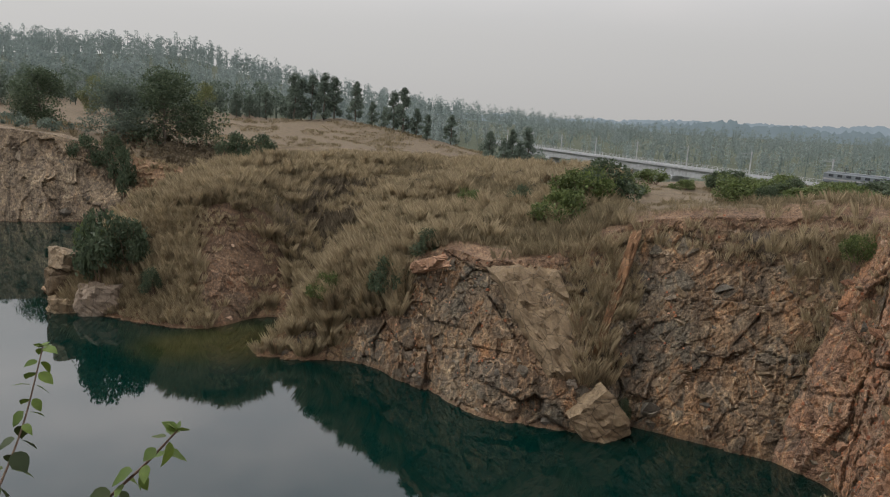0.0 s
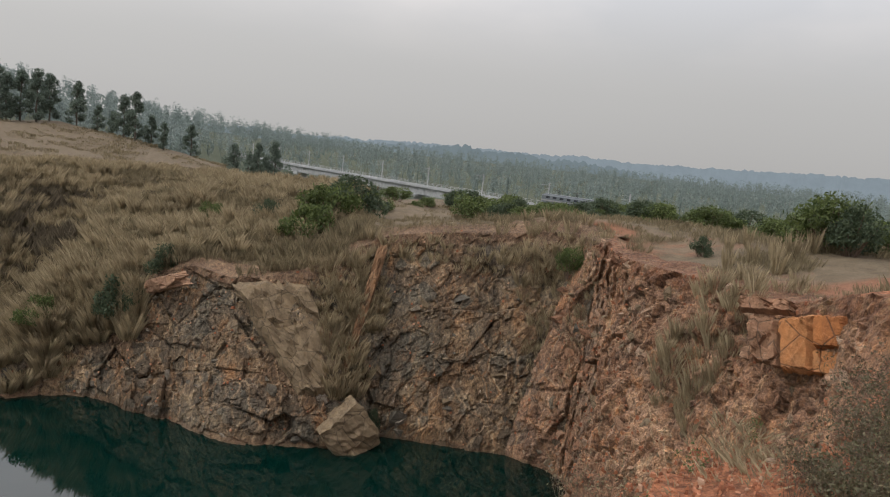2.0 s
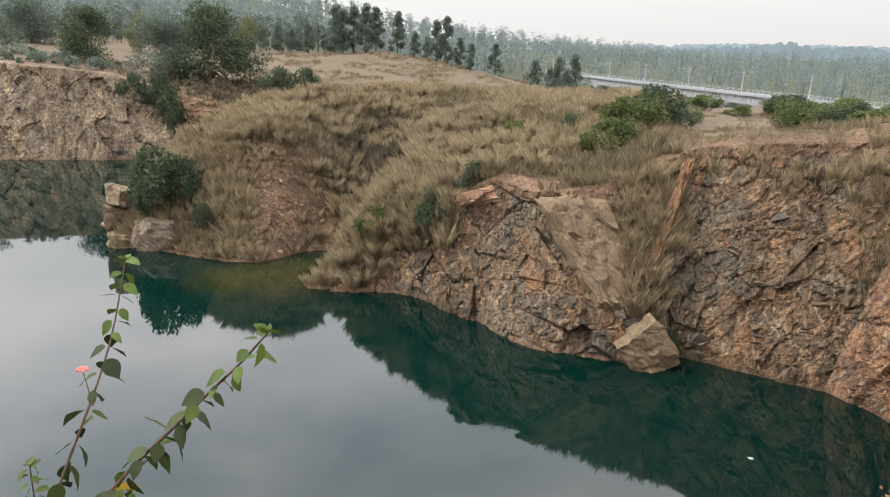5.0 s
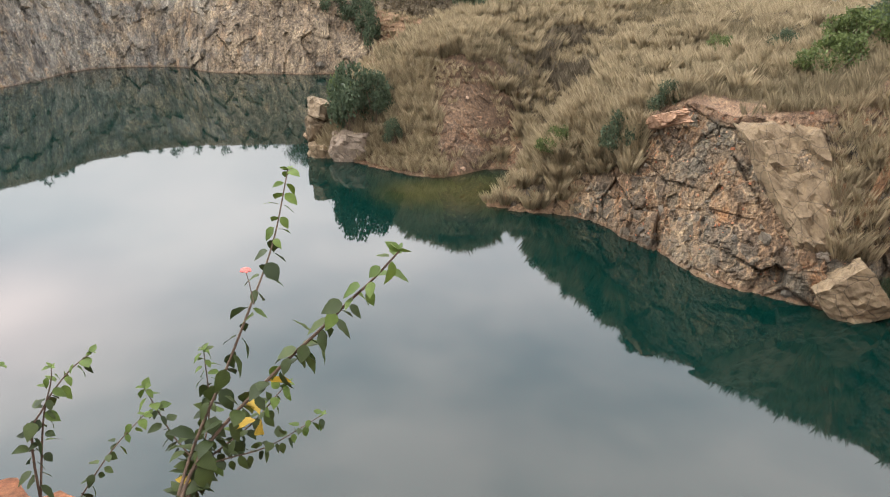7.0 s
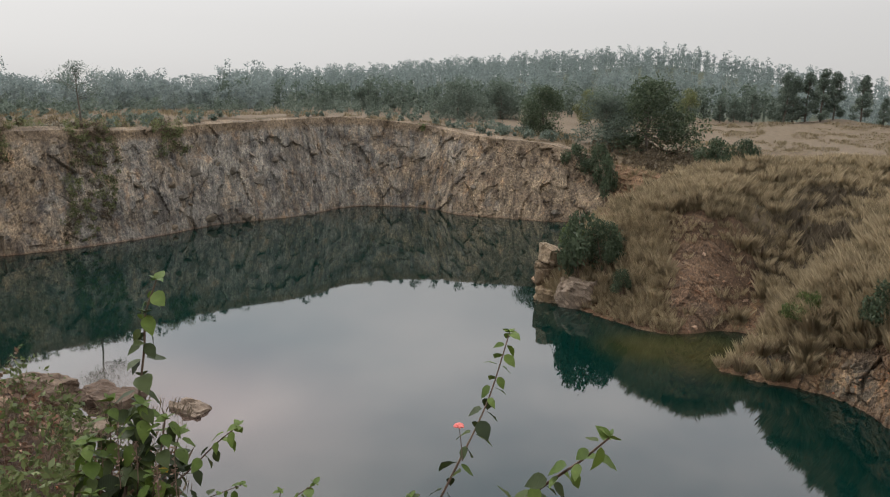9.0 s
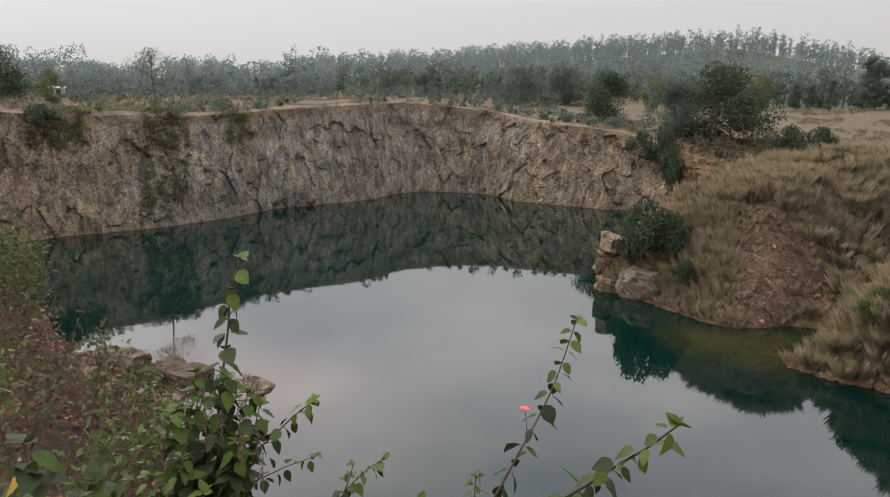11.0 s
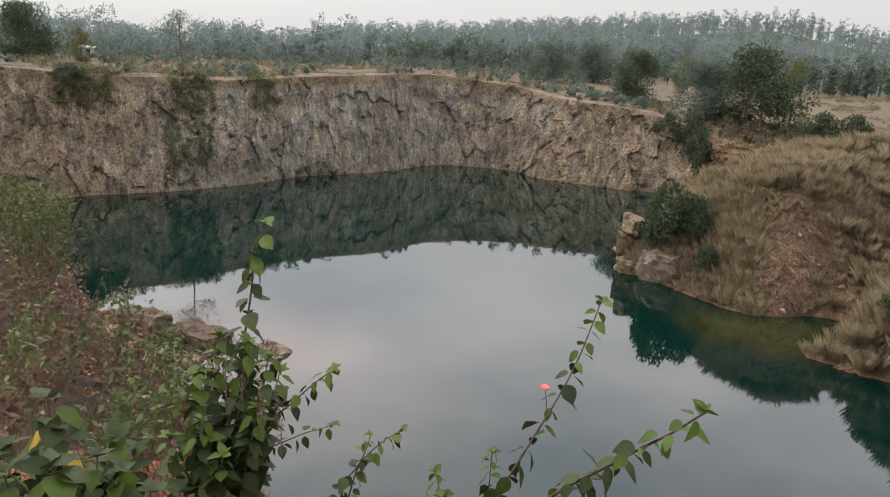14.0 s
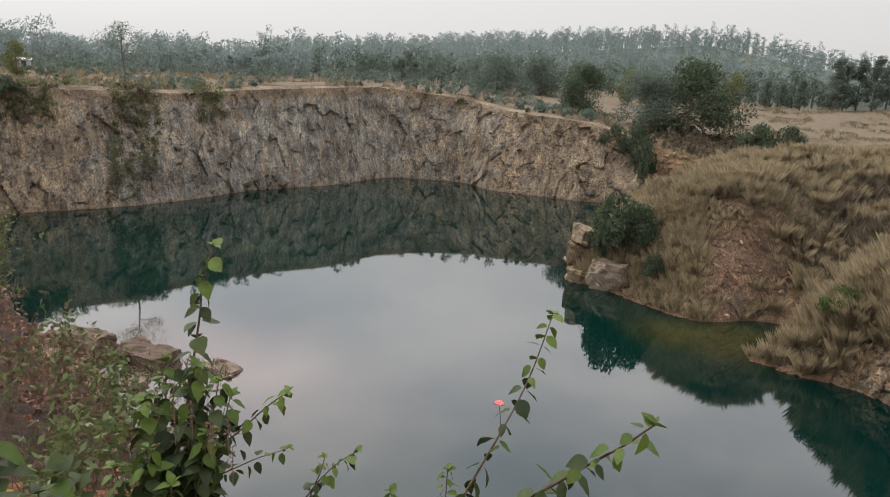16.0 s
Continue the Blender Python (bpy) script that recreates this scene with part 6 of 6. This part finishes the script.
leafy_stem(lantana, [(-1.5, 1.42, 12.95), (-1.6, 1.75, 13.02), (-1.40, 1.95, 13.05), (-1.2, 2.06, 13.18)], 0.005, 0.05, 0.07, 0.04, rng, 0.3, 0.4)
for _ in range(4):
    add_leaf(lantana, (-1.45 + float(rng.normal(0, 0.05)), 1.95, 13.22 + float(rng.normal(0, 0.05))), rng.normal(size=3) + (0, 0, -0.6), 0.1, LEAF_YELLOW, rng)
fl = np.array((-1.505, 2.09, 13.755)) - np.array(lantana.location)
quick_mesh("flower_stalk", *tube([fl + (0.035, -0.02, -0.13), fl + (0.01, 0, -0.05), fl], [0.0022, 0.0018, 0.0015], 5), STEM, True, parent=lantana)
bm = bmesh.new()
for k in range(22):
    t, r = k * 2.4, 0.019 * math.sqrt(k / 22)
    bmesh.ops.create_icosphere(bm, subdivisions=1, radius=0.0055, matrix=Matrix.Translation((fl[0] + math.cos(t) * r, fl[1] + math.sin(t) * r, fl[2] + 0.012 - r * 0.5)))
part("flower", bm, PETAL, lantana, "coral-pink flower head")

tall = empty("lantana_bush", (-2.15, 1.0, 12.8), "tall dense leafy lantana shrub at the bank's edge", "shrub")
leafy_stem(tall, [(-2.14, 1.0, 12.8), (-2.14, 1.01, 13.54), (-2.17, 1.06, 13.68), (-2.20, 1.12, 13.83), (-2.23, 1.17, 13.99), (-2.26, 1.22, 14.15), (-2.25, 1.23, 14.28), (-2.23, 1.27, 14.40)],
           0.008, 0.08, 0.125, 0.06, rng, 0.35, 0.2, 0.1)
for k, tip in enumerate([(-2.3, 1.1, 13.98), (-2.08, 1.18, 13.95), (-2.22, 0.98, 13.9), (-2.02, 1.1, 13.8), (-2.34, 1.02, 13.82), (-2.12, 1.25, 13.86), (-2.1, 0.92, 13.78), (-2.3, 1.2, 13.75), (-2.2, 0.85, 13.7), (-2.0, 0.95, 13.68), (-2.15, 1.14, 14.0)]):
    leafy_stem(tall, [(-2.15, 1.0, 12.9), ((-2.15 + tip[0]) / 2, (1.0 + tip[1]) / 2 - 0.02, 13.35), tip], 0.006, 0.05, 0.108, 0.065, rng, 0.5, 0.3, 0.1)
leafy_stem(tall, [(-2.14, 1.02, 13.3), (-2.12, 1.08, 13.62), (-2.03, 1.21, 13.75), (-1.93, 1.27, 13.87), (-1.85, 1.31, 13.95)], 0.005, 0.07, 0.07, 0.05, rng, 0.15, 0.3)
leafy_stem(tall, [(-2.12, 1.05, 13.3), (-2.08, 1.1, 13.55), (-1.97, 1.21, 13.66), (-1.85, 1.31, 13.73)], 0.004, 0.07, 0.055, 0.04, rng, 0.1, 0.4)

low = empty("lantana_bush", (-1.95, 1.36, 12.8), "small leafy lantana shrub with a withered leaf", "shrub")
leafy_stem(low, [(-1.95, 1.36, 12.75), (-1.93, 1.39, 13.33), (-1.89, 1.44, 13.48), (-1.84, 1.52, 13.58), (-1.79, 1.58, 13.63)], 0.005, 0.075, 0.07, 0.045, rng, 0.1, 0.45)
leafy_stem(low, [(-1.94, 1.37, 13.1), (-1.90, 1.43, 13.42), (-1.87, 1.47, 13.56), (-1.86, 1.48, 13.62)], 0.004, 0.06, 0.06, 0.04, rng, 0.1, 0.4)
leafy_stem(low, [(-1.95, 1.36, 12.9), (-1.80, 1.55, 13.2), (-1.72, 1.68, 13.32)], 0.004, 0.06, 0.065, 0.04, rng, 0.2, 0.3)

close = empty("lantana_bush", (-1.75, 0.35, 12.95), "broad-leaved lantana shrub beside the path", "shrub")
for k, tip in enumerate([(-1.66, 0.36, 14.05), (-1.80, 0.5, 13.95), (-1.88, 0.42, 14.12), (-1.75, 0.28, 14.02), (-1.95, 0.6, 13.9), (-1.9, 0.3, 14.0), (-1.85, 0.65, 13.75), (-2.0, 0.45, 13.95), (-1.7, 0.5, 13.85), (-1.78, 0.55, 13.9), (-1.7, 0.62, 13.7), (-1.9, 0.75, 13.6), (-2.0, 0.6, 13.8), (-2.1, 0.7, 13.75), (-1.6, 0.45, 13.8), (-1.95, 0.85, 13.55), (-1.72, 0.75, 13.5)]):
    leafy_stem(close, [(-1.75, 0.38, 12.95), ((-1.75 + tip[0]) / 2, (0.38 + tip[1]) / 2, 13.5), tip], 0.006, 0.055, 0.115, 0.085, rng, 0.4, 0.35, 0.05)

sprig = empty("young_plant", (2.13, 1.94, 12.95), "young green plant sprouting from the red gravel", "plant")
leafy_stem(sprig, [(2.13, 1.94, 12.9), (2.12, 1.96, 13.2), (2.07, 2.0, 13.4), (2.02, 2.05, 13.55)], 0.006, 0.10, 0.085, 0.05, rng, 0.0, 0.3, 0.4)


# ---- dry weeds and twiggy bushes ----
WEED_LEAF = leaf_material("withered_red_leaf", (0.075, 0.045, 0.028), (0.18, 0.105, 0.062), 0.25)
DUSTY = leaf_material("dusty_brown_green_leaf", (0.065, 0.062, 0.032), (0.15, 0.14, 0.075), 0.25)
WEED_GREEN = leaf_material("dusty_weed_leaf", (0.06, 0.085, 0.025), (0.16, 0.19, 0.07), 0.3)


def twiggy(name, at, height, width, stems, leaves, leaf, material, seed, label, category="weed", group=""):
    """A thin-branched weed or bush: forking twigs with small leaves on them."""
    r = np.random.default_rng(seed)
    root = empty(name, at, label, category, group)
    pieces, tips = [], []
    for _ in range(stems):
        t, lean = r.uniform(0, 6.28), r.uniform(0.1, 0.5) * width
        top = np.array([math.cos(t) * lean, math.sin(t) * lean, height * r.uniform(0.6, 1.05)])
        mid = top * (0.4, 0.4, 0.5) + r.normal(0, 0.03 * width, 3)
        foot = np.array([math.cos(t) * 0.03, math.sin(t) * 0.03, -0.05])
        pieces.append(tube([foot, mid, top], [0.0045 * height, 0.0035 * height, 0.0015 * height], 4))
        for u in r.uniform(0.3, 1.0, 5):
            c = mid + (top - mid) * u if u > 0.5 else foot + (mid - foot) * u * 2
            e = c + r.normal(0, 0.13 * width, 3) + (0, 0, 0.12 * height)
            pieces.append(tube([c, (c + e) / 2 + r.normal(0, 0.01, 3), e], [0.0025 * height, 0.002 * height, 0.0008 * height], 3))
            tips += [c + (e - c) * w for w in r.uniform(0.2, 1.0, leaves)]
        tips += [mid + (top - mid) * w for w in r.uniform(0, 1, leaves)]
    quick_mesh("stem", *gather(pieces), TWIG, True, parent=root)
    tips = np.array(tips) + r.normal(0, 0.012, (len(tips), 3))
    quick_mesh("foliage", *leaf_cards(tips, leaf, r), material, parent=root)
    return root


def ground_top(x, y):
    """Height of the topmost surface near the camera."""
    best = land_z(x, y)
    for ob in (LEDGE_BANK, LEFT_BANK):
        hit, p, _, _ = ob.ray_cast(Vector((x, y, 30)), Vector((0, 0, -1)))
        if hit:
            best = max(best, p.z)
    return best


for k, (x, y, h, w) in enumerate([(-4.6, 1.5, 0.75, 0.7), (-5.4, 1.4, 0.8, 0.8), (-5.0, 1.9, 0.6, 0.7), (-6.2, 1.6, 0.8, 0.9), (-4.0, 1.3, 0.7, 0.7), (-3.5, 1.2, 0.6, 0.6), (-4.4, 1.0, 0.7, 0.8), (-6.6, 2.2, 0.6, 0.8),
                                  (-3.0, 0.9, 0.5, 0.6), (-3.6, 1.6, 0.45, 0.5), (-5.6, 2.2, 0.5, 0.6), (-3.2, 1.45, 0.4, 0.5), (-7.2, 1.8, 0.9, 0.9), (-4.9, 0.9, 0.8, 0.9), (-3.9, 0.7, 0.8, 0.8), (-3.3, 0.5, 0.7, 0.7), (-2.8, 1.25, 0.45, 0.5), (-2.6, 0.75, 0.5, 0.6), (-3.7, 1.9, 0.4, 0.5), (-4.3, 1.75, 0.5, 0.6), (-5.8, 1.1, 0.9, 0.9), (-6.6, 1.2, 0.9, 0.9), (-4.7, 2.1, 0.4, 0.5)]):
    twiggy("dry_weed", (x, y, ground_top(x, y)), h * 0.78, w, 9, 5, 0.026, WEED_LEAF if k % 3 == 0 else WEED_GREEN, 400 + k, "withered reddish weed on the stony bank", group="dry weeds on the bank")
for k, (x, y, h, w) in enumerate([(-8.3, 2.0, 1.15, 1.2), (-9.2, 2.3, 1.1, 1.2), (-7.8, 1.3, 1.2, 1.2), (-10.2, 2.2, 1.1, 1.4)]):
    twiggy("twiggy_bush", (x, y, ground_top(x, y)), h, w, 20, 9, 0.028, WEED_GREEN if k != 2 else SCRUB, 430 + k, "thin green bush on the red bank", "bush")
for k, (x, y, h, w) in enumerate([(3.9, 2.6, 0.36, 0.8), (4.6, 2.95, 0.4, 0.9), (5.2, 3.5, 0.42, 1.0), (6.2, 4.1, 0.5, 1.2), (7.0, 4.4, 0.6, 1.4), (4.3, 3.2, 0.24, 0.6), (5.6, 3.4, 0.5, 1.1), (4.3, 2.6, 0.42, 0.9), (5.1, 3.1, 0.48, 1.0), (6.6, 3.9, 0.6, 1.2)]):
    twiggy("twiggy_bush", (x, y, ground_top(x, y)), h, w, 46, 6, 0.015, DUSTY, 440 + k, "dense thin-twigged brownish green bush on the gravel", "bush")
for k, (x, y, h, w) in enumerate([(2.3, 3.1, 0.5, 0.4), (2.2, 3.15, 0.45, 0.35), (2.6, 3.3, 0.35, 0.4), (4.0, 3.1, 0.5, 0.8), (4.4, 3.3, 0.45, 0.8), (3.6, 2.8, 0.45, 0.8), (4.8, 3.3, 0.5, 0.8), (4.2, 2.6, 0.5, 0.9), (5.2, 3.6, 0.5, 0.8),
                                  (2.8, 3.2, 0.2, 0.25), (3.7, 3.8, 0.25, 0.3), (4.6, 4.1, 0.25, 0.3)]):
    twiggy("dry_weed", (x, y, ground_top(x, y)), h, w, 10, 2, 0.012, WEED_GREEN if k > 8 else GRASS, 460 + k, "dry thin-stemmed weed on red gravel", group="dry weeds on the gravel")


def near_grass():
    r = np.random.default_rng(480)
    p = scatter(r, 420, (44, 74), (3.0, 8.5))
    p = np.array([(x, y, ground_top(x, y)) for x, y in p])
    p = clumpy(p, 0.9, 0.0, 3)
    p = p[(p[:, 0] > 3.4)]
    tagged(quick_mesh("grass", *grass_blades(p, r.uniform(0.05, 0.16, len(p)), 26, 0.0035, 0.14, r, 1.2), GRASS_PALE), "thin straw grass on the red gravel", "grass", kind="stuff")
    q = scatter(r, 240, (-90, -60), (2.6, 8))
    q = np.array([(x, y, ground_top(x, y)) for x, y in q])
    tagged(quick_mesh("grass", *grass_blades(q, r.uniform(0.06, 0.2, len(q)), 14, 0.004, 0.1, r), GRASS_DULL), "withered litter on the bank", "grass", kind="stuff")


near_grass()
for k in range(10):
    seed_head(tall, (-2.3 + 0.06 * k, 1.0 + 0.03 * (k % 4), 13.75 + 0.03 * (k % 3)), rng, 0.14)
